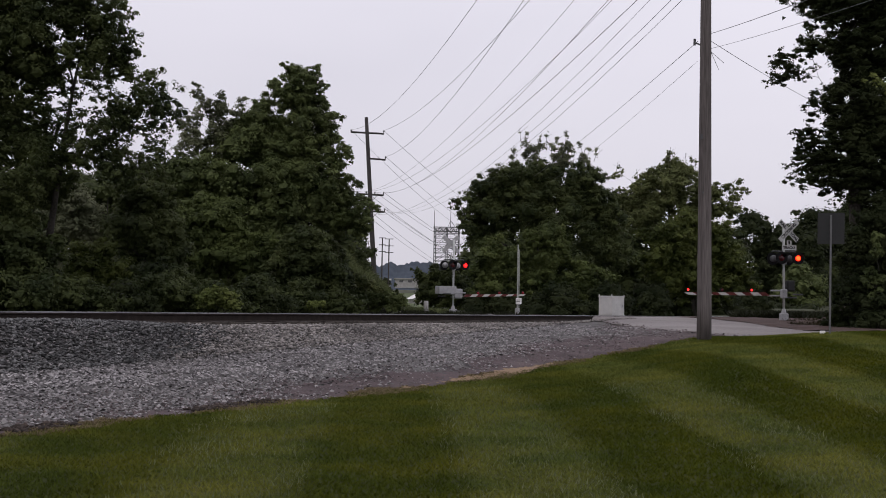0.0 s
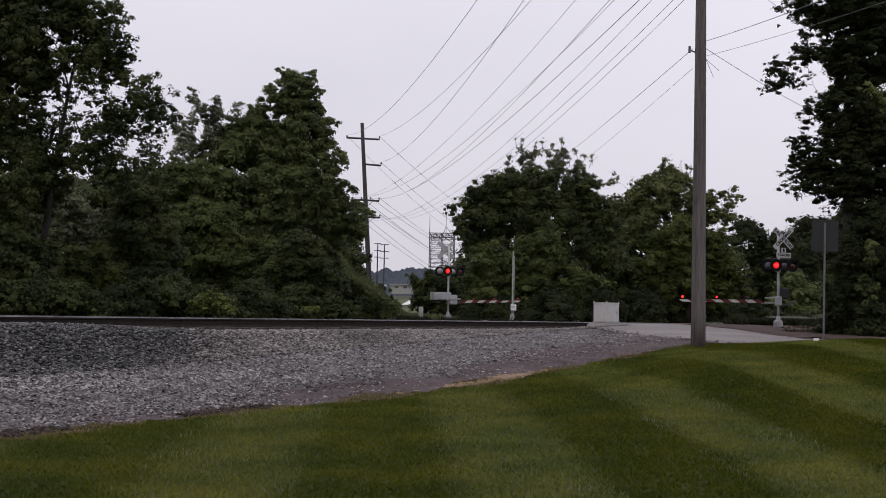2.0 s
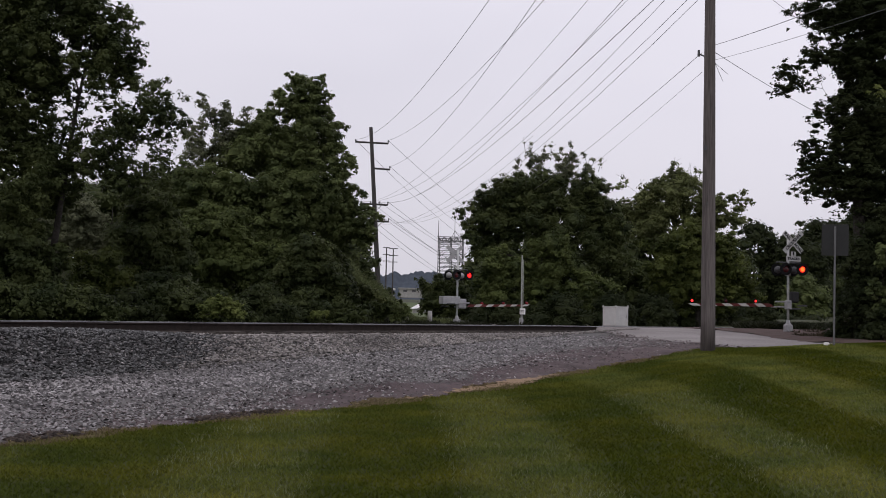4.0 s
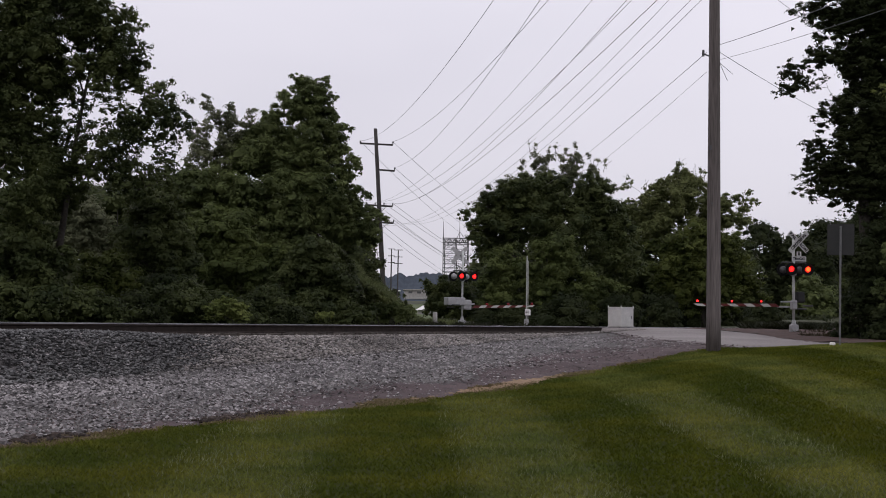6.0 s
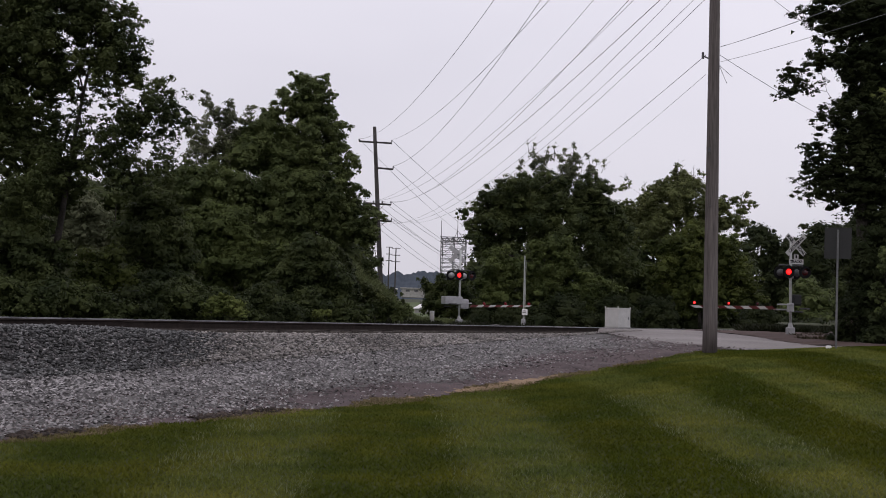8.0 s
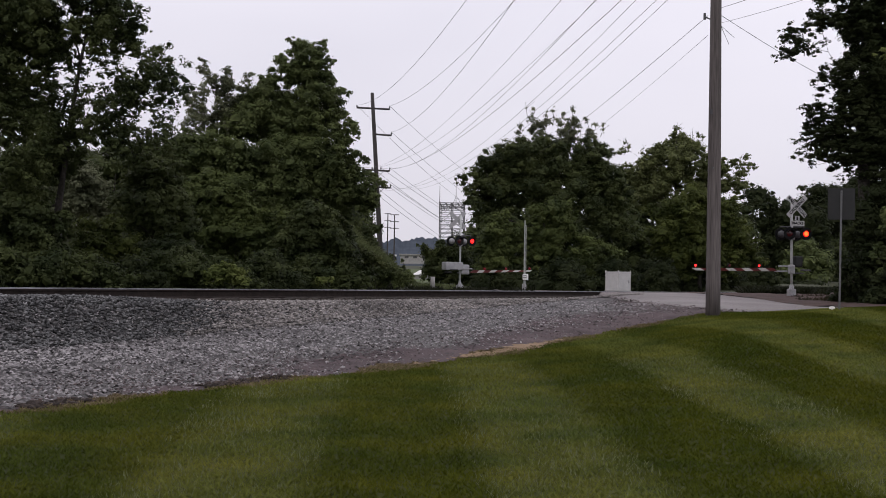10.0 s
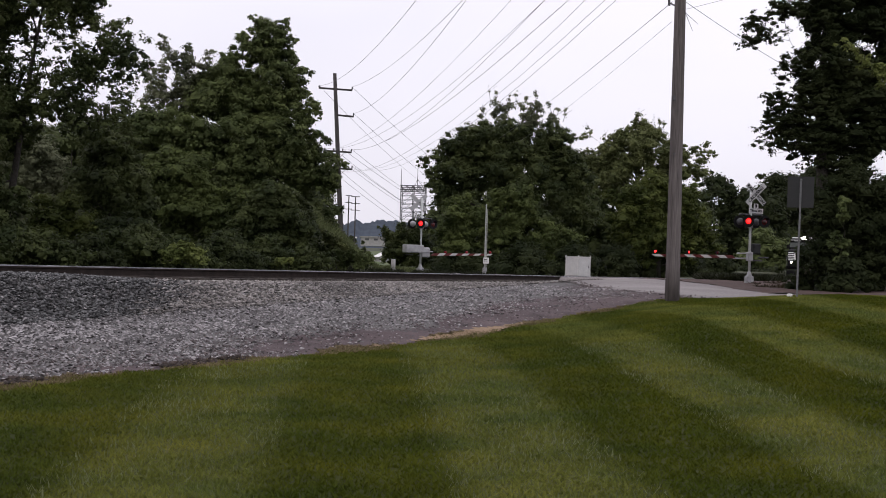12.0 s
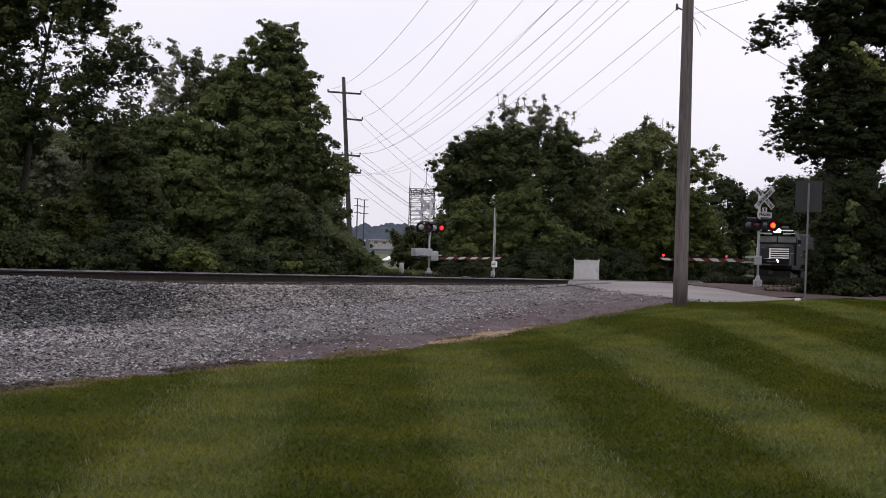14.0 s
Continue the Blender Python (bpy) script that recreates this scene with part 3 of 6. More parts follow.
bank_grass = tagged(blades("bank_grass", 80000, -42, -26.5, 46, 72, 0.3, leaf_mat("pale_weeds", (0.050, 0.066, 0.026), (0.150, 0.170, 0.078)), lambda x, y: ((x + 36) ** 2 / 90 + (y - 57) ** 2 / 190 < 1) & (x < 2.0 - 0.555 * y + 0.5 * np.sin(y * 1.7) + 0.4 * np.sin(y * 4.1 + x)) & (np.sin(x * 1.1 + y) * np.sin(y * 0.8) > -0.55)), "rough pale grass tufts on the bank", "grass", kind="stuff")
dry_soil = tagged(sheet("dry_soil", np.arange(-9.6, -7.6, 0.04), np.arange(12.5, 21.5, 0.05), M_TAN, 0.034, lambda x, y: np.abs(x - edge_x(y) + 0.1) < np.interp(y, [14.5, 16.5, 18, 19.8, 21.2], [-0.1, -0.03, 0.12, 0.24, 0.0]) + 0.9 * ragged(x * 2, y * 1.7)), "pale tan dry soil at the lawn's edge", "dirt", kind="structure")
pebbles = tagged(scatter_stones("dirt_pebbles", 14000, -11.5, -7.0, 7, 30, 0.014, M_PEBBLE, lambda x, y, u: (x < edge_x(y) + 0.1) & (x > edge_x(y) - 2.2) & (u < 0.45 + 0.4 * np.sin(x * 2.1 + y) * np.sin(y * 0.8)), 0.01), "fine stones pressed into the dirt", "stones", kind="stuff")
M_TUFT = leaf_mat("pale_grass_tips", (0.085, 0.10, 0.045), (0.19, 0.205, 0.11))


def light_pass(x, y):
    # the passes that the mower laid away from the road
    return np.mod((x * math.cos(radians(STRIPE_TURN)) - y * math.sin(radians(STRIPE_TURN)) + 0.31) / STRIPE_WIDTH + STRIPE_SHIFT / (2 * math.pi), 1.0)


tufts = tagged(blades("grass_tips", 60000, -9, 0.9, 4.2, 17, 0.062, M_TUFT, lambda x, y: (x > edge_x(y) + 0.4) & (np.abs(light_pass(x, y) - 0.28) < 0.27) & (speckle(x, y) > 0.6 - 0.25 * np.sin(x * 2.3 + y) * np.sin(y * 1.9 - x)), 0.45, 0.6), "taller pale grass tips standing out of the lawn", "grass", kind="stuff")
debris = tagged(scatter_stones("edge_debris", 3600, -10.2, -8.6, 8, 13.2, 0.034, M_CLOD, lambda x, y, u: (np.abs(x - edge_x(y) + 0.18) < 0.16) & (((y > 11.2) & (y < 13.0)) | ((y > 8.3) & (y < 9.2))), 0.015), "dark clods and leaf litter along the lawn's edge", "debris", kind="stuff")


# ---- road and crossing ----
road = tagged(sheet("road", np.concatenate([np.arange(-32, 0, 0.25), np.arange(0, 30, 1.0)]), np.arange(25.5, 66, 0.25), M_ROAD, 0.004, road_keep), "pale worn asphalt road over the level crossing", "road", kind="structure")

grit = tagged(scatter_stones("road_grit", 9000, -20, -4, 27.5, 45, 0.02, M_PEBBLE, lambda x, y, u: np.abs(x - road_left(y)) < 1.1 * u * u + 0.1, 0.01), "loose grit along the edge of the road", "stones", kind="stuff")


# ---- track ----
def rail(name, x, y0, y1):
    """A flat-bottomed rail: foot, web and head."""
    thing = empty(name, pose(x, 0, 0), "long rusty steel rail with a polished running head", "rail", "rails of the track")
    prof = [(-0.07, -0.18), (0.07, -0.18), (0.07, -0.168), (0.012, -0.145), (0.009, -0.045), (0.036, -0.035), (0.036, -0.006), (-0.036, -0.006), (-0.036, -0.035), (-0.009, -0.045), (-0.012, -0.145), (-0.07, -0.168)]
    bm = B()
    a = [bm.verts.new((px, y0, RAIL_Z + pz)) for px, pz in prof]
    b = [bm.verts.new((px, y1, RAIL_Z + pz)) for px, pz in prof]
    for i in range(len(prof)):
        j = (i + 1) % len(prof)
        bm.faces.new((a[i], a[j], b[j], b[i]))
    part("web_and_foot", bm, M_RUST, thing)
    part("running_head", box(B(), 0, (y0 + y1) / 2, RAIL_Z - 0.004, 0.064, y1 - y0, 0.012, bevel=0.003), M_RAILTOP, thing, "polished rail head")
    return thing


for off in (-0.7525, 0.7525):
    rail("rail", TRACK_X + off, -120, 420)
tie_mesh = None
track_bed = empty("track_ties", pose(TRACK_X, 0, 0), "dark creosoted wooden ties under the rails", "ties", kind="structure")
for k in range(170):
    if 43.5 < -8 + k * 0.52 < 55:
        continue
    if tie_mesh is None:
        tie_mesh = part("tie", box(B(), 0, 0, 1.165, 2.6, 0.22, 0.17, bevel=0.012), M_TIE, track_bed)
        tie_mesh.location.y = -8
    else:
        t = new("tie", tie_mesh.data)
        t.parent = track_bed
        t.location = (random.uniform(-0.03, 0.03), -8 + k * 0.52, random.uniform(-0.01, 0.012))
crossing = empty("crossing_panels", pose(0, 0, 0), "flush rubber panels between the rails of the crossing", "panels", kind="structure")
for cx, w in ((TRACK_X, 1.36), (TRACK_X - 1.16, 0.62), (TRACK_X + 1.16, 0.62)):
    for k in range(6):
        part("panel", box(B(), cx, 45 + k * 1.84, RAIL_Z - 0.06, w, 1.8, 0.1, bevel=0.01), M_TIE, crossing)


# ---- poles and wires ----
def bow(name, a, b, sag, r, label, thick=M_WIRE):
    """A hanging wire between two points."""
    cu = bpy.data.curves.new(name, "CURVE")
    cu.dimensions, cu.bevel_depth, cu.bevel_resolution = "3D", r, 1
    sp = cu.splines.new("POLY")
    a, b = Vector(a), Vector(b)
    n = 28
    sp.points.add(n)
    for i in range(n + 1):
        t = i / n
        p = a.lerp(b, t)
        sp.points[i].co = (p.x, p.y, p.z - 4 * sag * t * (1 - t), 1)
    cu.materials.append(thick)
    return tagged(new(name, cu), label, "wire", "overhead wires")


def tall_pole(name, m, h, r0, r1, material, label, lean=(0, 0)):
    thing = empty(name, m, label, "utility pole")
    fs = np.linspace(0, 1, 12)
    bm = tube(B(), [(lean[0] * f, lean[1] * f, h * f - 0.3) for f in fs], [r0 + (r1 - r0) * f for f in fs], 16)
    smooth(part("shaft", bm, material, thing))
    return thing


near_pole = tall_pole("utility_pole", pose(-6.7, 27.2, 1.0, 0, 0.15, 0), 12.5, 0.185, 0.11, M_POLE, "tall weathered grey wooden utility pole standing in the lawn's edge")
part("hook", rod(rod(B(), (-0.13, 0, 7.35), (-0.28, 0, 7.43), 0.02, 0.02, 8), (-0.28, 0, 7.36), (-0.28, 0, 7.52), 0.035, 0.03, 8), M_STEEL_DARK, near_pole, "small steel wire hook")
part("bolt", rod(B(), (0, -0.16, 3.6), (0, -0.2, 3.6), 0.022, 0.022, 8), M_STEEL_DARK, near_pole)
for lx, lz in ((0.46, 6.84), (0.33, 6.68)):
    part("loose_wire", rod(B(), (0.13, 0, 7.16), (lx, 0, lz), 0.006, 0.005, 6), M_STEEL_DARK, near_pole, "short loose wire end")
part("tag", box(B(), -0.05, -0.162, 5.0, 0.07, 0.006, 0.12), M_STEEL_DARK, near_pole, "small metal tag")

UP = (-38.27, 64.5)
line_pole = tall_pole("utility_pole", pose(UP[0], UP[1], 1.9), 13.1, 0.19, 0.12, M_POLE_DARK, "leaning dark wooden utility pole with crossarms", lean=(-0.78, -0.45))
AX = Vector((math.cos(radians(31)), math.sin(radians(31)), 0))
TIE_POINTS = {}


def crossarm(key, z, a, b, brace=True):
    f = (z - 1.9) / 13.1
    c = Vector((-0.78 * f, -0.45 * f, z - 1.9))
    p, q = c + AX * a + Vector((0, 0, 0.06)), c + AX * b
    part("crossarm", rod(B(), p, q, 0.065, 0.065, 6), M_POLE_DARK, line_pole)
    for k, s in enumerate(np.linspace(a, b, 4 if key in "34" else 2)):
        if abs(s) < 0.12:
            continue
        t = c + AX * float(s)
        part("insulator", rod(rod(B(), t, t + Vector((0, 0, 0.14)), 0.03, 0.03, 6), t + Vector((0, 0, 0.12)), t + Vector((0, 0, 0.24)), 0.055, 0.035, 8), M_STEEL_DARK, line_pole)
        TIE_POINTS[key + "abcd"[k]] = Vector((UP[0], UP[1], 1.9)) + t + Vector((0, 0, 0.22))
    if brace:
        part("brace", rod(rod(B(), c + Vector((0, 0, -0.5)), c + AX * a * 0.55, 0.018, 0.018, 5), c + Vector((0, 0, -0.5)), c + AX * b * 0.55, 0.018, 0.018, 5), M_STEEL_DARK, line_pole)


crossarm("1", 13.6, -1.12, 1.12, False)
crossarm("2", 11.8, 0.0, 1.15, False)
crossarm("3", 9.35, -0.9, 0.9)
crossarm("4", 8.2, -0.9, 0.9)
W_LABEL = "thin dark overhead wire sagging between the poles"
for key, ang, rise, sag in (("1a", 36.41, 1.91, 4.58), ("1b", 36.01, 1.2, 3.66), ("2b", 34.71, 4.23, 4.13), ("3b", 36.95, 7.99, 4.29), ("3a", 37.92, 8.35, 5.16), ("3d", 34.56, 2.57, 3.62), ("3c", 34.74, 0.1, 3.24), ("4a", 36.93, 8.92, 6.03), ("4c", 35.6, 5.85, 4.87), ("4d", 35.04, 5.58, 4.86)):
    p = TIE_POINTS[key]
    bow("wire", p, p + Vector((105 * math.sin(radians(ang)), -105 * math.cos(radians(ang)), rise)), sag, {"1": 0.008, "2": 0.008, "3": 0.0055, "4": 0.0042}[key[0]], W_LABEL)
for key, end in (("1a", (-78, 182, 12.0)), ("1b", (-70, 182, 13.2)), ("2b", (-70, 184, 9.5)), ("3a", (-76, 182, 8.0)), ("3d", (-72, 186, 7.5)), ("4a", (-80, 184, 6.0)), ("4d", (-72, 188, 5.8)), ("3b", (-75, 183, 7.2)), ("3c", (-73, 185, 8.8)), ("4b", (-78, 184, 5.2))):
    bow("wire", TIE_POINTS[key], end, 2.2, 0.012, W_LABEL)
hook = Vector((-6.88, 27.2, 8.45))
bow("wire", hook, (-45.8, 100.0, 12.7), 0.5, 0.007, W_LABEL)
bow("wire", hook + Vector((0, 0, -0.5)), (-43.8, 100.0, 12.7), 0.7, 0.0045, W_LABEL)
bow("wire", hook + Vector((0.3, 0, 0.16)), (-0.4, 12.3, 5.5), 0.05, 0.006, W_LABEL)
bow("wire", hook + Vector((0.3, 0, -0.22)), (-0.1, 12.3, 5.25), 0.05, 0.004, W_LABEL)
bow("wire", hook + Vector((0.3, 0, 0.0)), (-6.04, 40.6, 9.2), 0.05, 0.007, W_LABEL)
bow("wire", (-7.4, 20.0, 10.9), (-4.6, 42.0, 11.0), 0.1, 0.006, W_LABEL)
for fx, fy, fh, s in ((-75.9, 129.4, 9.2, 0.8), (-75.3, 130.2, 9.1, 1.05)):
    far = tall_pole("utility_pole", pose(fx, fy, 2.4), fh, 0.11, 0.075, M_POLE_DARK, "distant grey wooden utility pole with crossarms")
    for z in (fh - 0.35, fh - 1.3, fh - 2.2):
        part("crossarm", box(B(), 0, 0, z, 1.15 * s, 0.1, 0.09, pose(0, 0, 0, 0, 0, 20)), M_POLE_DARK, far)


# ---- trees ----
bm = B()
bmesh.ops.create_icosphere(bm, subdivisions=1, radius=1.0)
bm.verts.ensure_lookup_table()
ICO_V, ICO_F = np.array([v.co[:] for v in bm.verts]), np.array([[v.index for v in g.verts] for g in bm.faces])
bm.free()


def pad_leaves(centers, radii, n, size, material, rng, flat=0.84, core=0.66):
    """Leaves over many domed pads: dense on top, sparse below, with loose ones round the rim."""
    w = radii ** 2
    k = rng.choice(len(centers), n, p=w / w.sum())
    d = rng.normal(0, 1, (n, 3))
    d /= np.linalg.norm(d, axis=1)[:, None]
    fold = rng.uniform(0, 1, n) < 0.72
    d[:, 2] = np.where(fold, np.abs(d[:, 2]) - 0.12, d[:, 2])
    kind = rng.uniform(0, 1, n)
    q = np.where(kind < 0.16, rng.uniform(0.1, 0.75, n), np.where(kind > 0.92, rng.uniform(1.0, 1.38, n), rng.normal(0.92, 0.11, n)))
    p = centers[k] + d * (radii[k] * q)[:, None] * np.array([1, 1, flat])
    nrm = d * 0.8 + rng.normal(0, 0.2, (n, 3)) + np.array([0, 0, 0.4])
    nrm /= np.linalg.norm(nrm, axis=1)[:, None]
    # the tips of the leaves point outwards and hang
    u = d + rng.normal(0, 0.6, (n, 3)) - np.array([0, 0, 0.35])
    u -= nrm * (u * nrm).sum(1)[:, None]
    u /= np.linalg.norm(u, axis=1)[:, None] + 1e-6
    t = np.cross(nrm, u)
    s = (size * rng.uniform(0.6, 1.3, n) * np.where(kind < 0.16, 1.5, 1.0))[:, None]
    leaves = np.stack([p + u * s * 0.95, p - u * s * 0.7 + t * s * 0.7, p - u * s * 0.7 - t * s * 0.7], 1).reshape(-1, 3)
    # the packed inner leaves of each pad as one lumpy body under the outer ones
    m = len(centers)
    lump = ICO_V[None] * rng.uniform(0.45, 1.2, (m, len(ICO_V), 1)) * (radii * np.where(radii < 0.16, 0.6, 1.0) * core)[:, None, None] * np.array([1, 1, flat]) + centers[:, None, :]
    faces = np.concatenate([np.arange(3 * n).reshape(-1, 3), (ICO_F[None] + 3 * n + len(ICO_V) * np.arange(m)[:, None, None]).reshape(-1, 3)])
    me = mesh_of("crown", np.concatenate([leaves, lump.reshape(-1, 3)]), faces, material)
    me.polygons.foreach_set("use_smooth", np.arange(len(me.polygons)) < n)
    return me


def add_tree(name, x, y, top, r, base, shape, material, n, size, label):
    """A far tree or shrub: a trunk with limbs and a crown of many leaves in pads of uneven size."""
    rng = np.random.default_rng(int(abs(x) * 131 + abs(y) * 17 + n))
    gz = float(height(x, y)) - 0.1
    thing = empty(name, pose(x, y, gz), label, "tree" if name == "tree" else "shrub")
    H, b, m = top - gz, max(base - gz, 0.05), 34 if shape == "bush" else 50
    cs, rs = [], []
    for i in range(m):
        f = (i + rng.uniform(0, 1)) / m
        prof = math.sqrt(max(0.05, 1 - f * f)) if shape == "bush" else math.sqrt(max(0.04, 1 - (2 * f - 0.85) ** 2 / 1.3))
        ang, q, cr = rng.uniform(0, 6.28), math.sqrt(rng.uniform(0.12, 1)), r * rng.uniform(0.2, 0.44)
        rad = max(0, r * prof * q - cr * 0.25)
        cs.append((rad * math.cos(ang), rad * math.sin(ang), b + (H - b - cr * 0.5) * f))
        rs.append(cr)
    cs, rs = np.array(cs), np.array(rs)
    # sprigs that stand out of the crown's outline
    pick = rng.choice(len(cs), len(cs) // 2, replace=False)
    out = (cs[pick] - cs.mean(0)) / (np.linalg.norm(cs[pick] - cs.mean(0), axis=1)[:, None] + 1e-6)
    out[:, 2] = np.abs(out[:, 2]) * 0.8 + 0.25
    cs = np.concatenate([cs, cs[pick] + out * (rs[pick] * rng.uniform(0.65, 1.0, len(pick)))[:, None]])
    rs = np.concatenate([rs, rs[pick] * rng.uniform(0.22, 0.42, len(pick))])
    if shape == "bush":
        for i in rng.choice(len(cs), 8, replace=False):
            part("stem", rod(B(), (0.05 * cs[i][0], 0.05 * cs[i][1], -0.15), cs[i], 0.03, 0.008, 5), M_BARK, thing)
    else:
        tr = 0.02 * H + 0.03
        pts = [Vector((0.12 * math.sin(5 * f + x), 0.12 * math.cos(4 * f + x), H * 0.88 * f)) for f in np.linspace(0, 1, 7)]
        pts[0] = Vector((0, 0, -0.2))
        smooth(part("trunk", tube(B(), pts, [tr * (1 - i / 6.5) for i in range(7)], 8), M_BARK, thing))
        for i in rng.choice(len(cs), 18, replace=False):
            c = Vector(cs[i])
            s = min(pts[1:], key=lambda p: (c - p).length + 1.5 * max(0, p.z - c.z + 0.2))
            part("limb", rod(B(), s, c, tr * 0.25, tr * 0.1, 5), M_BARK, thing)
    part("crown", pad_leaves(cs, rs, n, size * 0.9, material, rng, 0.85, 0.8), material, thing)
    return thing


def bough_tree(name, x, y, top, depth, material, n, size, label, boughs, trunk_r, lean=(0, 0), flat=0.84, spread_r=1.18, shoots=0, core=0.66):
    """A tree whose foliage sits in pads on named boughs: (way along the track, height, radius)."""
    rng = np.random.default_rng(int(abs(x) * 131 + abs(y) * 17 + n))
    gz = float(height(x, y)) - 0.1
    thing = empty(name, pose(x, y, gz), label, "tree" if name == "tree" else "shrub")
    rx, ry = math.cos(radians(27.9)), math.sin(radians(27.9))
    cs, rs, ends = [], [], []
    # smaller boughs join neighbours
    spots = [(a, z, r, True) for a, z, r in boughs]
    for i, (a, z, r) in enumerate(boughs):
        near = sorted((math.hypot(a - b, z - w) / (r + q), b, w, q) for j, (b, w, q) in enumerate(boughs) if j > i)[:4]
        spots += [((a + b) / 2, (z + w) / 2, (r + q) * 0.42, False) for g, b, w, q in near if 0.5 < g < 1.45]
    for a, z, r, main in spots:
        r *= spread_r
        for k in range(3 if main else 2):
            d = rng.normal(0, depth * 0.5) if k else rng.normal(-0.2 * depth, depth * 0.25)
            a2, z2 = a + rng.normal(0, 0.16 * r), z - gz + rng.normal(0, 0.12 * r)
            c = np.array([a2 * rx - d * ry, a2 * ry + d * rx, z2])
            if k == 0 and main:
                ends.append((Vector(c), r))
            for j in range(2 if r < 0.2 else 4 if r < 0.6 else 6):
                e = rng.normal(0, 1, 3)
                e /= np.linalg.norm(e)
                cs.append(c + e * r * rng.uniform(0.3, 0.85) * np.array([1, 1, 0.9]))
                rs.append(r * rng.uniform(0.24, 0.62))
    H = top - gz
    pts = [Vector((lean[0] * f + 0.1 * math.sin(5 * f + x), lean[1] * f + 0.1 * math.cos(4 * f + x), H * (0.86 if name == "tree" else 0.6) * f)) for f in np.linspace(0, 1, 8)]
    pts[0] = Vector((0, 0, -0.2))
    bm = tube(B(), pts, [trunk_r * (1 - i / 7.6) for i in range(8)], 9)
    smooth(part("trunk" if name == "tree" else "stem", bm, M_BARK, thing))
    nodes = [(p, trunk_r * 0.5 * (1 - i / 9)) for i, p in enumerate(pts[1:])]
    for c, r in sorted(ends, key=lambda e: min((e[0] - p).length for p in pts[1:])):
        s, w = min(nodes, key=lambda nd: (c - nd[0]).length + 1.2 * max(0, nd[0].z - c.z + 0.15))
        bend = s.lerp(c, 0.55) + Vector((rng.normal(0, 0.07), rng.normal(0, 0.07), 0.07 + rng.normal(0, 0.04))) * (c - s).length
        lw = max(0.008, min(w * 0.75, 0.03 * (c - s).length + 0.012))
        part("limb", rod(rod(B(), s, bend, lw, lw * 0.8, 6), bend, c, lw * 0.8, lw * 0.45, 6), M_BARK, thing)
        nodes += [(bend, lw * 0.8), (c, lw * 0.6)]
    if shoots:
        # thin upright shoots along the crown's top, with a few leaves
        high = sorted(ends, key=lambda e: -e[0].z - 0.25 * rng.normal())[:max(8, shoots // 2)]
        for k in range(shoots):
            c, r = high[k % len(high)]
            p = c + Vector((rng.normal(0, r * 0.7), rng.normal(0, r * 0.7), 0))
            q = p + Vector((rng.normal(0, 0.16), rng.normal(0, 0.16), r + rng.uniform(0.15, 0.75)))
            part("twig", rod(rod(B(), p, q, 0.017, 0.008, 5), p.lerp(q, 0.6), q + Vector((rng.normal(0, 0.3), rng.normal(0, 0.3), 0.0)), 0.011, 0.006, 4), M_BARK, thing, "thin upright twig")
            for f in (0.55, 0.8, 1.0)[:1 + k % 3]:
                cs.append(np.array(p.lerp(q, f)) + rng.normal(0, 0.06, 3))
                rs.append(rng.uniform(0.1, 0.24))
    part("crown", pad_leaves(np.array(cs), np.array(rs), n, size, material, rng, flat, core), material, thing)
    return thing


BOUGHS_DARK_A = [(-0.0, 3.5, 0.35), (0.0, 4.3, 0.32), (0.1, 5.1, 0.32), (0.1, 5.9, 0.24), (-1.1, 10.2, 0.72), (0.0, 10.3, 0.54), (1.0, 10.1, 0.58), (2.0, 10.3, 0.32), (2.5, 10.0, 0.19), (1.5, 9.7, 0.61), (-0.4, 9.6, 0.61), (0.5, 9.4, 0.54), (2.2, 9.4, 0.35), (2.7, 9.0, 0.24), (2.8, 9.3, 0.13), (1.7, 8.9, 0.58), (-0.9, 9.3, 0.58), (0.9, 8.6, 0.42), (2.2, 8.6, 0.4), (2.7, 8.7, 0.19), (-0.4, 8.2, 0.8), (-1.2, 8.4, 0.64), (0.5, 8.1, 0.45), (1.8, 8.3, 0.45), (2.5, 8.2, 0.3), (3.0, 8.0, 0.21), (3.5, 8.1, 0.22), (3.6, 8.2, 0.11)]
BOUGHS_DARK_B = [(3.4, 7.6, 0.32), (2.9, 7.5, 0.35), (3.8, 7.4, 0.21), (2.4, 7.1, 0.42), (3.3, 7.1, 0.42), (4.0, 7.0, 0.27), (1.5, 7.9, 0.24), (-0.6, 7.1, 0.51), (-1.2, 7.6, 0.54), (0.2, 6.6, 0.35), (1.8, 6.8, 0.27), (1.2, 6.6, 0.21), (1.0, 6.2, 0.27), (1.7, 6.1, 0.35), (-0.3, 5.8, 0.72), (-1.1, 6.4, 0.64), (3.5, 6.1, 0.24), (2.2, 5.7, 0.35), (0.4, 5.6, 0.42), (3.0, 5.7, 0.22), (1.2, 5.5, 0.38), (2.1, 5.3, 0.38), (2.8, 5.2, 0.35), (-0.2, 5.0, 0.54), (0.6, 5.0, 0.43), (0.4, 4.5, 0.32), (0.4, 5.3, 0.29), (0.7, 5.7, 0.22)]
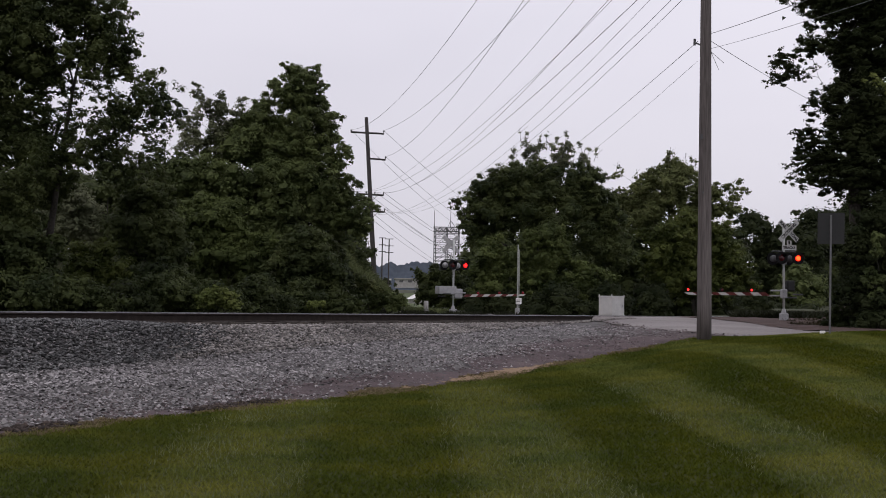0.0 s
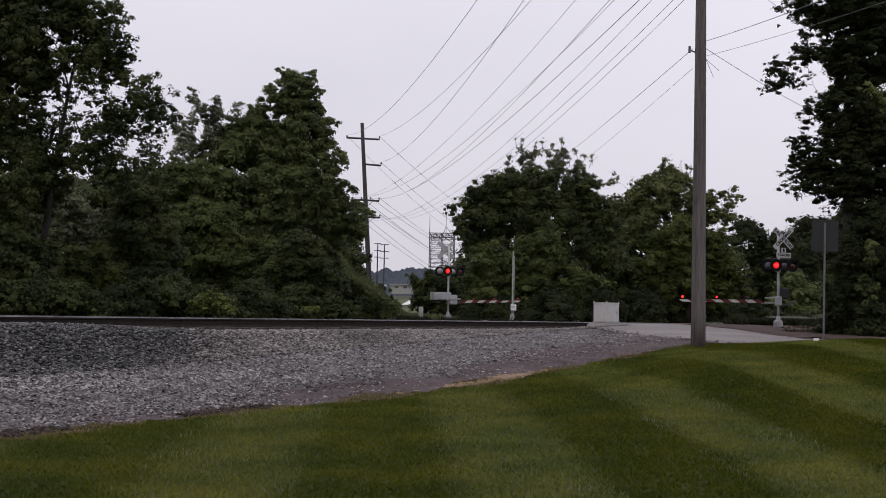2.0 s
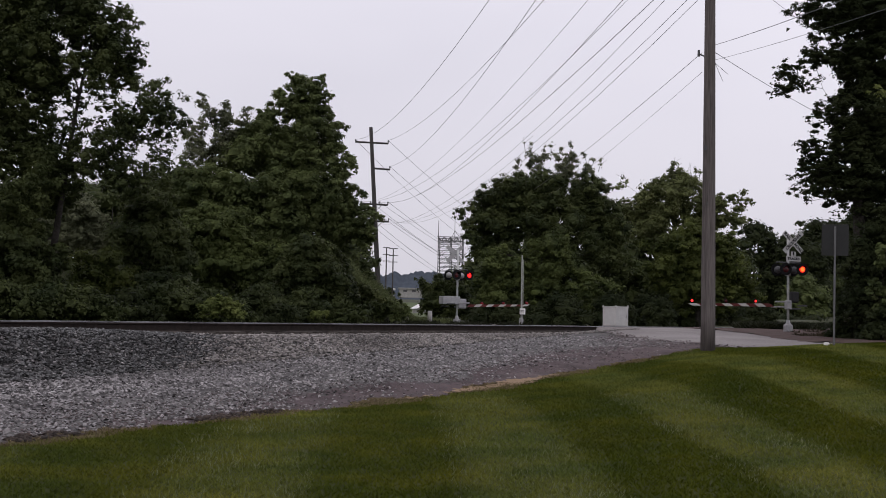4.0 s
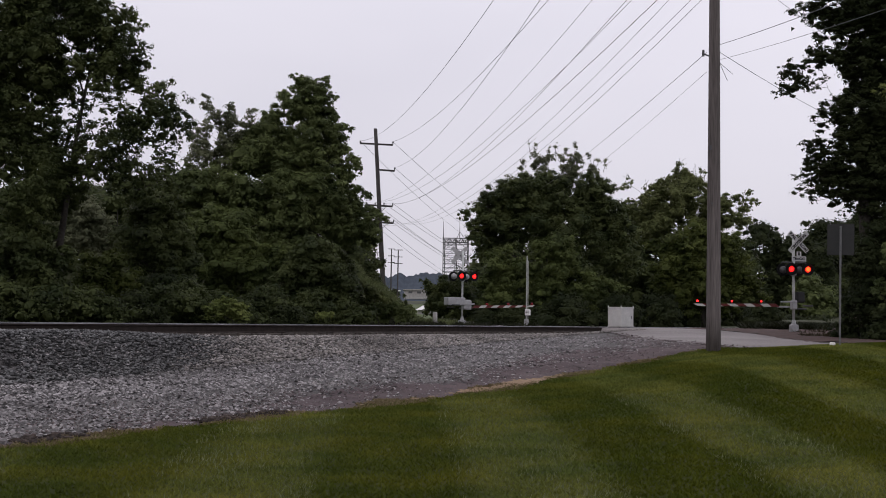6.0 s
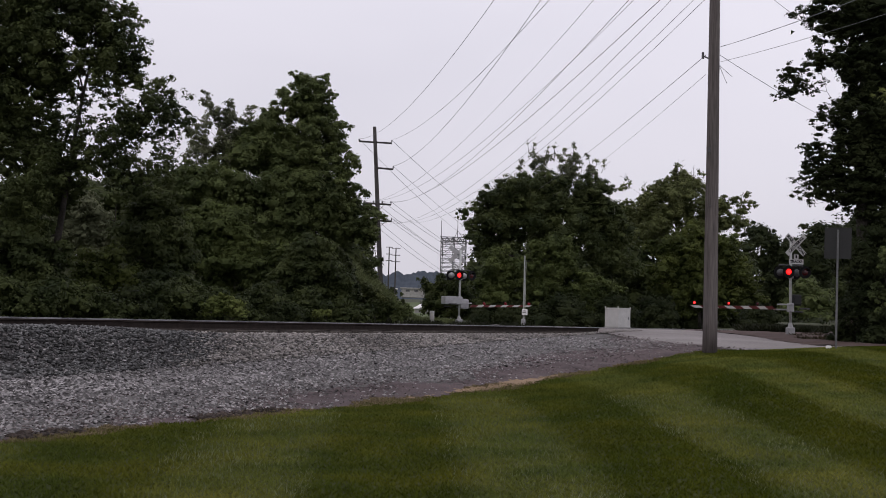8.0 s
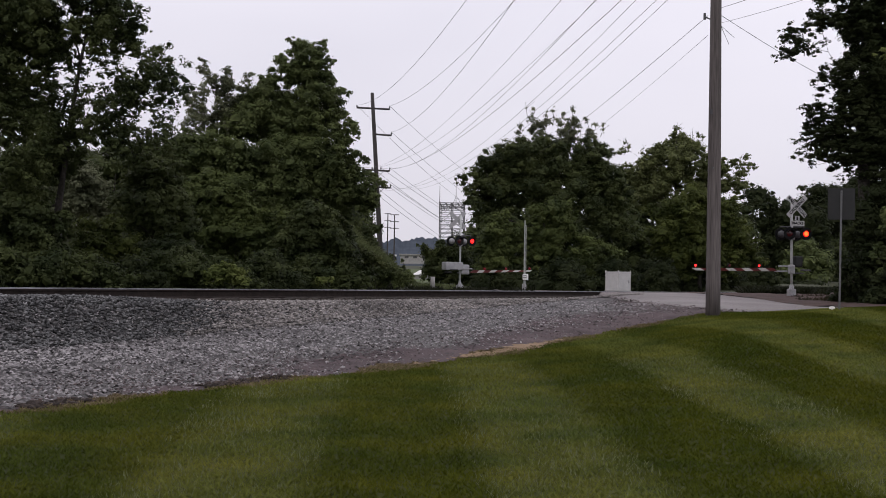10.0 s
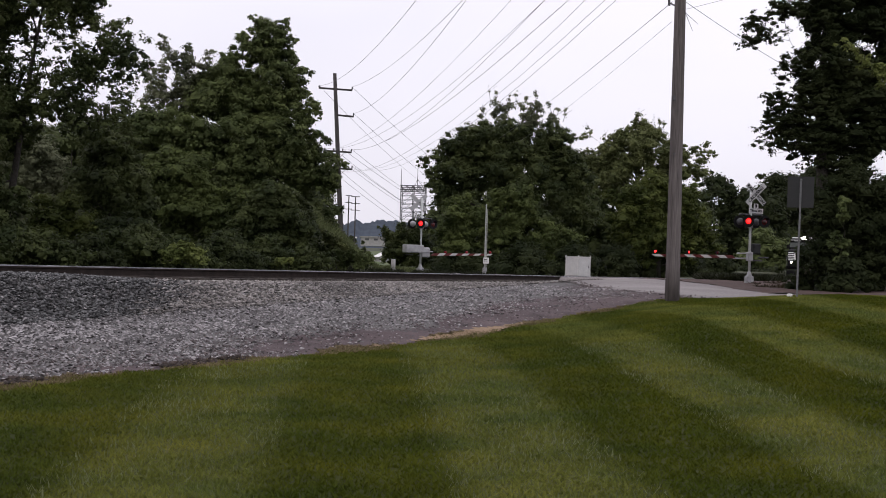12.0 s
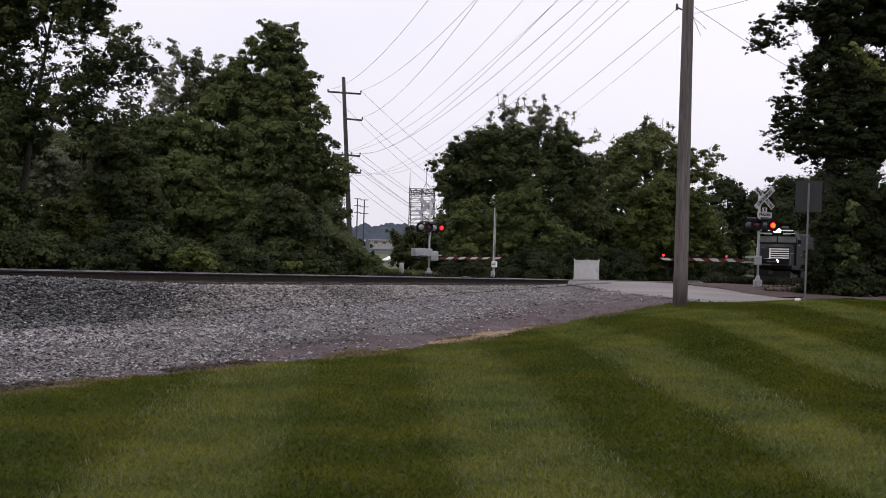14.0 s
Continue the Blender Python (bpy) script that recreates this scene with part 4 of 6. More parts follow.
BOUGHS_DARK_C = [(0.8, 6.7, 0.19), (1.0, 7.5, 0.18), (0.5, 4.8, 0.26), (0.1, 4.8, 0.32), (3.6, 5.5, 0.24), (0.8, 7.1, 0.19), (-0.2, 7.4, 0.35), (0.6, 7.8, 0.21), (1.4, 6.7, 0.18), (2.0, 7.5, 0.26), (2.2, 6.6, 0.21), (0.7, 6.4, 0.27), (1.3, 7.0, 0.18), (1.7, 7.1, 0.19), (2.4, 6.7, 0.22), (2.1, 6.1, 0.21), (1.4, 7.5, 0.14), (2.8, 6.3, 0.14), (2.5, 5.8, 0.22), (3.1, 6.6, 0.21), (3.7, 6.5, 0.14), (2.7, 6.7, 0.24), (3.4, 5.8, 0.22), (3.2, 6.2, 0.13), (2.4, 6.3, 0.18), (0.3, 7.0, 0.24), (1.1, 7.2, 0.14), (1.6, 6.5, 0.22)]
BOUGHS_DARK_D = [(2.6, 6.6, 0.19), (0.5, 6.0, 0.32), (1.4, 5.8, 0.32), (2.5, 6.2, 0.16), (2.0, 6.3, 0.26), (0.3, 7.4, 0.19), (-0.8, 6.8, 0.42), (-0.1, 6.4, 0.42), (-0.5, 11.0, 0.73), (0.8, 10.9, 0.61), (-1.4, 11.5, 0.64), (-1.9, 8.8, 0.64), (-1.9, 7.2, 0.64), (-1.9, 5.6, 0.64)]
bough_tree("tree", -24.5, 22.2, 12.1, 1.3, M_LEAF_DARK, 86000, 0.049, "large dark spreading tree with gaps between its boughs", BOUGHS_DARK_A + BOUGHS_DARK_B + BOUGHS_DARK_C + BOUGHS_DARK_D, 0.13, lean=(1.45, 0.75), core=0.55)
BOUGHS_WISP = [(-0.5, 10.4, 0.28), (-0.4, 10.8, 0.17), (0.4, 10.2, 0.31), (0.6, 10.5, 0.17), (0.1, 9.7, 0.43), (-0.7, 9.5, 0.31), (0.9, 9.7, 0.24), (-1.1, 9.3, 0.28), (-0.8, 8.8, 0.38), (0.3, 9.0, 0.38), (0.8, 9.1, 0.26), (-0.4, 8.4, 0.43), (0.4, 8.2, 0.43), (-1.0, 8.1, 0.38), (1.4, 10.2, 0.21), (1.2, 9.8, 0.26)]
bough_tree("tree", -29.9, 36.3, 11.0, 0.7, M_LEAF_SILVER, 6500, 0.06, "thin grey-green tree with bare stems between its leaves", BOUGHS_WISP, 0.13, core=0.45)
BOUGHS_TALL_A = [(-1.0, 10.1, 0.29), (-0.8, 11.9, 0.22), (-0.7, 11.5, 0.31), (-1.4, 11.2, 0.29), (0.4, 11.9, 0.19), (-0.2, 11.4, 0.48), (0.4, 11.3, 0.31), (0.8, 11.1, 0.17), (-1.2, 10.7, 0.34), (-0.5, 10.6, 0.55), (0.3, 10.5, 0.43), (-1.5, 10.4, 0.17), (0.8, 10.1, 0.26), (1.2, 9.7, 0.26), (0.1, 9.6, 0.67), (0.8, 9.1, 0.43), (1.3, 8.8, 0.24), (-2.1, 9.7, 0.62), (-3.0, 9.2, 0.55), (-1.6, 8.9, 0.77), (-0.4, 8.5, 0.67), (0.6, 8.2, 0.53), (1.1, 7.7, 0.29), (1.7, 8.2, 0.34), (2.0, 7.9, 0.19), (1.4, 7.3, 0.36), (2.0, 6.9, 0.29), (2.3, 6.9, 0.17)]
BOUGHS_TALL_B = [(1.2, 6.7, 0.53), (-2.5, 8.1, 0.79), (-3.7, 8.2, 0.58), (-1.2, 7.7, 0.86), (-0.1, 7.2, 0.77), (0.2, 6.0, 0.86), (1.7, 5.9, 0.48), (2.5, 6.2, 0.29), (3.0, 5.9, 0.22), (2.2, 5.3, 0.53), (2.8, 5.1, 0.29), (2.5, 4.6, 0.19), (1.2, 5.1, 0.67)]
bough_tree("tree", -26.6, 38.7, 12.1, 1.3, M_LEAF, 80000, 0.066, "tall leafy mid-green tree with an uneven pointed crown beyond the track", BOUGHS_TALL_A + BOUGHS_TALL_B, 0.22)
THICKET_ROUND = [(-0.3, 5.5, 0.56), (0.4, 5.2, 0.56), (-1.0, 5.2, 0.52), (0.0, 4.7, 0.74), (-0.9, 4.4, 0.65), (0.9, 4.3, 0.52), (0.2, 3.8, 0.74), (1.4, 3.8, 0.61), (-0.8, 3.5, 0.65), (0.9, 2.9, 0.74), (-0.2, 2.7, 0.65), (2.0, 3.8, 0.56), (1.8, 3.2, 0.56), (2.2, 4.2, 0.48)]
bough_tree("tree", -27.0, 33.3, 6.1, 0.9, M_LEAF_FRESH, 34000, 0.06, "rounded mid-green tree wound with creepers beyond the track", THICKET_ROUND, 0.12)
THICKET_UPPER = [(-2.0, 7.0, 0.7), (-1.0, 7.1, 0.6), (-0.1, 6.7, 0.74), (1.2, 6.5, 0.79), (2.0, 5.8, 0.79), (-2.4, 6.2, 0.74), (1.0, 5.4, 0.79), (2.2, 4.7, 0.7), (-3.0, 6.7, 0.6), (-2.3, 7.4, 0.46), (-1.2, 6.2, 0.56), (-0.8, 5.9, 0.51), (-1.6, 5.7, 0.51)]
bough_tree("tree", -28.3, 36.1, 7.9, 1.0, M_LEAF, 32000, 0.064, "leafy mid-green tree beyond the track", THICKET_UPPER, 0.14)
THICKET_RIGHT = [(-0.4, 4.2, 0.51), (0.3, 4.0, 0.51), (-0.9, 3.7, 0.55), (-0.1, 3.4, 0.63), (0.6, 3.3, 0.46), (-0.5, 2.7, 0.63), (0.6, 2.8, 0.59), (1.0, 2.9, 0.27), (-1.3, 2.9, 0.55), (1.1, 2.4, 0.32), (0.2, 2.1, 0.55), (-0.9, 2.1, 0.51)]
bough_tree("tree", -23.1, 34.2, 4.7, 0.9, M_LEAF_DARK, 36000, 0.058, "dense dark green tree hung with creepers beyond the track", THICKET_RIGHT, 0.12)
THICKET_LEFT = [(-0.5, 5.2, 0.48), (0.1, 4.9, 0.52), (-0.8, 4.4, 0.56), (-0.0, 4.0, 0.63), (0.7, 4.1, 0.48), (-0.5, 3.4, 0.56), (0.6, 3.3, 0.59), (-1.0, 5.6, 0.33), (0.1, 5.6, 0.37)]
bough_tree("tree", -25.0, 27.6, 6.0, 0.9, M_LEAF_DARK, 32000, 0.056, "dense dark green tree beyond the track", THICKET_LEFT, 0.12)
THICKET_PALE = [(-1.4, 5.6, 0.52), (-0.7, 5.3, 0.48), (-1.8, 5.0, 0.48), (-1.0, 4.6, 0.56), (-0.2, 4.5, 0.44), (-1.5, 4.1, 0.52), (-0.5, 3.9, 0.52), (0.2, 4.2, 0.28), (-2.1, 5.6, 0.32)]
bough_tree("tree", -28.6, 29.1, 6.1, 0.9, M_LEAF_SILVER, 15000, 0.052, "thin grey-green tree beyond the track", THICKET_PALE, 0.1, core=0.6)
THICKET_EDGE = [(-0.0, 4.7, 0.46), (-0.1, 3.9, 0.55), (0.5, 3.4, 0.46), (-0.2, 3.1, 0.52), (0.4, 2.8, 0.52), (-0.1, 2.2, 0.52), (1.0, 2.7, 0.4), (0.7, 2.1, 0.46), (0.6, 3.8, 0.3), (0.7, 4.4, 0.27), (0.8, 5.0, 0.26), (0.7, 3.1, 0.33), (0.9, 5.4, 0.21), (1.3, 3.3, 0.27), (1.2, 2.2, 0.3)]
bough_tree("tree", -23.9, 20.8, 5.6, 0.8, M_LEAF_DARK, 34000, 0.052, "dense dark green tree beyond the track", THICKET_EDGE, 0.12)
LOW_BOUGHS = [(-1.2, 1.65, 0.45), (-0.4, 1.85, 0.5), (0.5, 1.75, 0.55), (1.3, 1.55, 0.45), (0.0, 1.35, 0.55), (0.9, 1.25, 0.5), (-0.9, 1.25, 0.5)]
for k in range(9):
    bough_tree("shrub", -22.4 - 0.5 * (k % 2), 17.0 + 2.1 * k, 2.2 + 0.15 * (k % 3), 0.6, M_LEAF_DARK if k % 3 else M_NEEDLE, 6500, 0.05, "low dark green shrub beyond the track", [(a * (1 + 0.1 * (k % 2)), z + 0.13 * ((k * 2) % 3), r) for a, z, r in LOW_BOUGHS], 0.03, core=0.55)
SCRUB_OLIVE = [(-0.8, 3.1, 0.46), (-0.1, 3.3, 0.39), (0.4, 2.7, 0.46), (-0.4, 2.5, 0.53), (-1.1, 2.4, 0.49), (0.7, 2.3, 0.42), (-0.0, 1.9, 0.49), (-0.9, 1.7, 0.46), (0.9, 1.8, 0.35), (-1.4, 1.8, 0.35)]
bough_tree("shrub", -24.9, 25.4, 3.7, 0.6, M_LEAF_YELLOW, 15000, 0.05, "olive-green scrub beyond the track", SCRUB_OLIVE, 0.05, core=0.7)
SCRUB_MID = [(-0.6, 2.6, 0.42), (0.0, 2.7, 0.39), (0.5, 2.4, 0.39), (-0.3, 2.2, 0.46), (0.3, 2.0, 0.46), (-0.7, 1.9, 0.39), (-0.0, 1.6, 0.35), (0.8, 1.9, 0.28)]
bough_tree("shrub", -23.2, 26.3, 3.1, 0.6, M_LEAF_DARK, 14000, 0.05, "dark leafy shrub beyond the track", SCRUB_MID, 0.05)
SCRUB_DARK = [(-0.2, 2.3, 0.46), (0.4, 2.2, 0.46), (0.2, 1.7, 0.38), (0.8, 1.8, 0.34), (-0.4, 1.7, 0.27), (1.5, 1.7, 0.27)]
bough_tree("shrub", -22.6, 30.0, 2.8, 0.6, M_LEAF_DARK, 10000, 0.05, "dark leafy shrub beyond the track", SCRUB_DARK, 0.05)
SCRUB_LOW = [(-0.3, 1.7, 0.36), (0.3, 1.7, 0.36), (0.8, 1.6, 0.3), (-0.0, 1.5, 0.27)]
bough_tree("shrub", -23.2, 20.6, 2.1, 0.6, M_LEAF_DARK, 8000, 0.048, "dark leafy shrub beyond the track", SCRUB_LOW, 0.05)
SHRUB_BRIGHT = [(-0.5, 1.8, 0.2), (-0.3, 1.9, 0.2), (-0.0, 2.0, 0.21), (0.3, 1.9, 0.2), (0.5, 1.7, 0.16), (-0.1, 1.7, 0.23), (0.2, 1.7, 0.23), (-0.4, 1.6, 0.15), (-0.6, 1.6, 0.13), (0.5, 1.6, 0.15)]
bough_tree("shrub", -20.4, 25.5, 2.2, 0.35, M_LEAF_LIGHT, 3600, 0.05, "bright light green shrub beyond the track", SHRUB_BRIGHT, 0.03)
SPRIG = [(-0.1, 1.6, 0.11), (0.0, 1.7, 0.09), (0.2, 1.7, 0.08), (-0.2, 1.7, 0.06)]
bough_tree("shrub", -16.8, 25.1, 1.8, 0.15, M_LEAF_LIGHT, 420, 0.05, "small pale weed beside the track", SPRIG, 0.015)
BOUGHS_SPARSE = [(-1.1, 12.3, 0.54), (-1.4, 13.0, 0.27), (-0.4, 12.9, 0.35), (0.4, 12.9, 0.27), (1.3, 12.7, 0.42), (1.4, 13.1, 0.19), (2.5, 12.2, 0.35), (0.8, 11.8, 0.58), (-2.3, 12.1, 0.23), (-2.1, 11.0, 0.46), (-1.0, 11.1, 0.46), (0.4, 11.2, 0.46), (1.5, 11.7, 0.38), (2.7, 11.7, 0.35), (-2.9, 11.1, 0.38), (3.9, 10.8, 0.38)]
bough_tree("tree", -27.9, 69.5, 13.3, 1.2, M_LEAF_SILVER, 7000, 0.078, "sparse grey-green tree top with bare stems above a darker crown", BOUGHS_SPARSE, 0.16, shoots=16, core=0.4)
BOUGHS_BROAD_A = [(-5.6, 8.6, 0.49), (-5.0, 7.9, 0.53), (-4.5, 9.7, 0.6), (-4.7, 6.9, 0.64), (-3.4, 10.7, 0.49), (-3.7, 8.8, 0.9), (-2.4, 10.3, 0.75), (-1.4, 11.2, 0.53), (3.8, 11.1, 0.41), (2.6, 11.0, 0.6), (0.2, 11.3, 0.53), (-1.5, 9.8, 1.05), (0.4, 10.0, 1.05), (2.3, 9.7, 1.05), (4.0, 9.5, 0.75), (-2.6, 7.7, 1.24), (-0.3, 7.9, 1.35), (2.0, 7.7, 1.35), (3.8, 7.8, 1.05), (-4.0, 6.2, 0.83), (3.3, 6.4, 1.13), (4.8, 6.5, 0.9), (5.4, 5.2, 0.9), (4.3, 5.1, 0.98), (4.7, 8.5, 0.68), (5.0, 7.5, 0.83), (-1.1, 8.8, 1.05), (1.2, 9.0, 1.05)]
BOUGHS_BROAD_B = [(3.1, 8.9, 0.98), (-2.2, 9.1, 0.83), (0.8, 10.8, 0.68), (3.2, 10.4, 0.64), (-0.4, 10.4, 0.83), (-3.2, 9.8, 0.68)]
bough_tree("tree", -27.7, 67.9, 11.8, 2.0, M_LEAF_DARK, 84000, 0.08, "broad dark green tree with twiggy shoots on top beyond the crossing", BOUGHS_BROAD_A + BOUGHS_BROAD_B, 0.25, core=0.6)
CREEPERS = [(1.3, 6.9, 0.5), (0.8, 6.2, 0.85), (-0.3, 6.0, 0.71), (1.6, 5.3, 0.71), (2.2, 4.1, 0.64), (-3.3, 5.7, 0.57), (-2.5, 5.9, 0.46), (-2.9, 4.6, 0.89), (-4.0, 4.1, 0.53), (-1.4, 4.9, 0.71), (-1.1, 3.2, 0.64), (0.3, 4.0, 1.0), (-2.9, 3.1, 1.0), (2.8, 4.3, 0.46), (3.6, 4.0, 0.6), (4.6, 3.7, 0.6), (3.2, 2.9, 0.71), (1.4, 2.9, 0.92), (-3.9, 2.8, 0.64), (-0.4, 2.3, 0.71), (1.8, 2.1, 0.57)]
bough_tree("tree", -26.3, 64.1, 7.4, 1.2, M_LEAF_FRESH, 34000, 0.072, "mid-green tree swathed in creepers beyond the crossing", CREEPERS, 0.14, core=0.64)
BOUGHS_PALE_A = [(-4.3, 12.1, 0.43), (-3.8, 12.4, 0.22), (-2.7, 11.3, 0.52), (-2.3, 11.8, 0.39), (-1.7, 12.2, 0.61), (-0.4, 12.9, 0.52), (0.3, 13.3, 0.43), (0.9, 12.6, 0.69), (1.6, 12.3, 0.61), (-0.6, 11.4, 1.0), (-2.1, 10.4, 0.87), (-3.8, 10.0, 0.78), (0.8, 10.7, 1.0), (2.4, 11.2, 0.78), (3.4, 10.8, 0.69), (4.4, 11.3, 0.48), (5.1, 11.5, 0.43), (5.6, 10.8, 0.43), (4.9, 9.8, 0.65), (3.6, 9.3, 0.87), (-3.3, 8.4, 1.0), (-1.6, 8.5, 1.13), (-2.8, 9.9, 0.78), (-0.8, 9.6, 1.08), (1.9, 9.5, 0.95), (0.1, 12.0, 0.61), (-2.4, 9.2, 0.87), (2.9, 9.7, 0.74)]
BOUGHS_PALE_B = [(-4.2, 10.7, 0.52)]
bough_tree("tree", -23.0, 82.7, 13.7, 2.0, M_LEAF_GREY, 32000, 0.092, "pale grey-green tree with a ragged flat crown beyond the crossing", BOUGHS_PALE_A + BOUGHS_PALE_B, 0.22, shoots=12, core=0.6)
BOUGHS_YELLOW = [(-0.5, 8.2, 0.91), (-1.7, 7.4, 1.11), (0.8, 7.9, 1.03), (2.3, 7.9, 0.62), (1.8, 7.1, 0.91), (-2.5, 6.1, 1.03), (-0.9, 5.7, 1.15), (1.2, 5.8, 1.15), (2.8, 5.8, 0.78), (3.7, 4.6, 0.7), (-1.7, 4.5, 1.07), (0.4, 4.1, 1.15), (2.5, 3.8, 0.95), (-3.7, 7.4, 0.54), (-3.3, 4.7, 0.74), (4.1, 3.5, 0.58), (-0.8, 2.9, 0.91), (1.6, 2.7, 0.74)]
bough_tree("tree", -20.3, 79.6, 9.1, 1.6, M_LEAF_YELLOW, 40000, 0.085, "yellowish green rounded tree beyond the crossing", BOUGHS_YELLOW, 0.18, core=0.64)
BANK_SHADE = [(-0.2, 4.3, 0.33), (0.2, 4.1, 0.3), (-0.1, 3.8, 0.35), (0.4, 3.7, 0.23), (0.1, 3.3, 0.33), (-0.3, 3.3, 0.33), (0.5, 3.3, 0.2), (-0.5, 3.9, 0.35)]
bough_tree("shrub", -26.5, 41.0, 4.6, 0.8, M_LEAF_DARK, 9000, 0.06, "dark leafy shrub on the bank beside the pole", BANK_SHADE, 0.05)
BANK_SAPLING = [(-0.2, 4.6, 0.18), (0.0, 4.3, 0.24), (-0.2, 4.1, 0.24), (0.1, 3.9, 0.21), (-0.1, 3.7, 0.24)]
bough_tree("shrub", -30.3, 49.6, 4.8, 0.4, M_LEAF_DARK, 2600, 0.065, "dark leafy sapling beside the leaning pole", BANK_SAPLING, 0.03)
BANK_TUFTS = [(-0.5, 3.0, 0.15), (-0.3, 2.9, 0.17), (-0.1, 2.8, 0.17), (0.1, 2.7, 0.17), (0.3, 2.5, 0.17), (0.5, 2.4, 0.15), (-0.0, 2.6, 0.17), (-0.3, 2.7, 0.17)]
bough_tree("shrub", -25.0, 41.4, 3.1, 0.5, M_LEAF_GREY, 3200, 0.06, "pale grey-green tufts on the bank", BANK_TUFTS, 0.02)
BOUGHS_LAYERED_A = [(-2.3, 12.6, 0.23), (-2.6, 12.4, 0.14), (-1.8, 12.5, 0.39), (-1.2, 12.6, 0.47), (-0.5, 12.4, 0.54), (0.3, 12.1, 0.78), (-1.5, 11.8, 0.23), (-1.9, 12.0, 0.21), (-1.7, 11.2, 0.25), (-2.0, 11.0, 0.17), (-1.6, 10.8, 0.39), (-1.0, 11.0, 0.19), (-2.7, 10.7, 0.16), (-2.8, 10.3, 0.23), (-2.4, 10.4, 0.31), (-3.1, 9.7, 0.17), (-2.7, 9.7, 0.25), (-2.2, 10.0, 0.23), (-1.8, 9.8, 0.19), (-2.2, 10.7, 0.12), (-1.4, 10.2, 0.17), (-0.6, 10.8, 0.43), (-0.3, 9.9, 0.39), (-1.2, 9.4, 0.23), (-0.8, 9.2, 0.39), (-1.3, 8.9, 0.31), (-1.5, 9.0, 0.17), (-0.2, 8.8, 0.47)]
BOUGHS_LAYERED_B = [(-1.1, 8.5, 0.12), (-2.2, 7.8, 0.16), (-1.8, 7.9, 0.25), (-2.0, 7.4, 0.23), (-1.3, 7.7, 0.35), (-0.7, 8.0, 0.45), (-2.4, 6.7, 0.16), (-2.0, 6.8, 0.25), (-1.5, 7.1, 0.35), (-2.1, 6.2, 0.21), (-1.5, 6.4, 0.37), (-1.6, 6.0, 0.17), (-0.9, 6.4, 0.39), (-0.8, 7.2, 0.45), (-0.0, 7.6, 0.58), (-0.2, 6.5, 0.54), (-0.9, 6.0, 0.17), (-0.6, 5.6, 0.17), (-0.2, 5.5, 0.14), (0.7, 10.9, 0.78), (0.7, 9.1, 0.81), (0.8, 7.1, 0.81), (0.4, 5.9, 0.47), (-2.2, 12.1, 0.12), (-0.6, 11.6, 0.47), (-0.0, 10.8, 0.58), (0.2, 9.8, 0.58), (-0.6, 8.5, 0.39)]
BOUGHS_LAYERED_C = [(-0.0, 8.2, 0.58), (0.6, 8.1, 0.7), (-0.6, 6.9, 0.47), (0.3, 6.7, 0.58), (-1.2, 7.0, 0.31), (0.1, 5.5, 0.39), (-0.4, 6.0, 0.31), (-1.0, 12.1, 0.31), (0.2, 13.0, 0.66), (0.6, 5.3, 0.47), (-0.2, 13.6, 0.74), (-1.4, 13.3, 0.39), (0.8, 13.8, 0.78), (1.5, 11.9, 0.81), (1.8, 10.1, 0.81), (1.7, 8.3, 0.81), (1.8, 6.5, 0.81), (2.5, 11.1, 0.81), (2.6, 9.1, 0.81), (2.6, 7.1, 0.81), (1.3, 12.6, 0.7), (1.2, 5.7, 0.58), (1.9, 13.9, 0.78)]
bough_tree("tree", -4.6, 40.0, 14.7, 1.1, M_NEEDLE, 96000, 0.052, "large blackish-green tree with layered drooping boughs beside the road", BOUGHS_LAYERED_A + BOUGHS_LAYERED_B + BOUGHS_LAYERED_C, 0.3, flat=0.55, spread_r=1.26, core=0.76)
# the undergrowth's shade is put into its blackish leaf colour
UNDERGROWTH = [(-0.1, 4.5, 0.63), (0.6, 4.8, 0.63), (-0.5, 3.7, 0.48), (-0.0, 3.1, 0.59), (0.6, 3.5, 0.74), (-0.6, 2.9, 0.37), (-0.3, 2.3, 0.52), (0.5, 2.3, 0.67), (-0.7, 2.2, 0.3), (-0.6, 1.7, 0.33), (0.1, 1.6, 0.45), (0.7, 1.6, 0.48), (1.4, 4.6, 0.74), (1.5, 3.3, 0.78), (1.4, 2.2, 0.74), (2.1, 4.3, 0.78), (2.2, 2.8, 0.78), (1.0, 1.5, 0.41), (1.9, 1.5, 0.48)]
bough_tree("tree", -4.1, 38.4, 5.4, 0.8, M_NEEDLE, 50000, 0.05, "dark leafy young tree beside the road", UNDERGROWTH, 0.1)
# leaves that catch the light, done as paler clumps before the dark undergrowth
LIT_LEAVES = [(-0.0, 4.1, 0.21), (0.1, 3.6, 0.18), (-0.2, 3.0, 0.16), (0.1, 2.7, 0.21), (-0.1, 2.2, 0.18), (-0.4, 2.7, 0.11)]
bough_tree("shrub", -3.7, 37.1, 4.3, 0.3, M_LEAF, 2600, 0.055, "leaf clumps made paler to look lit, beside the road", LIT_LEAVES, 0.03)
SPRAY = [(-2.3, 9.1, 0.12), (-2.0, 8.9, 0.14), (-1.8, 8.7, 0.16), (-1.6, 8.5, 0.16), (-1.4, 8.4, 0.14), (-1.2, 8.2, 0.18), (-1.0, 8.3, 0.21), (-1.7, 8.3, 0.09), (-1.0, 7.9, 0.21)]
bough_tree("tree", -1.7, 37.5, 9.2, 0.35, M_LEAF_LIGHT, 1000, 0.062, "slender young tree with light yellow-green sprays beside the road", SPRAY, 0.045, core=0.4)
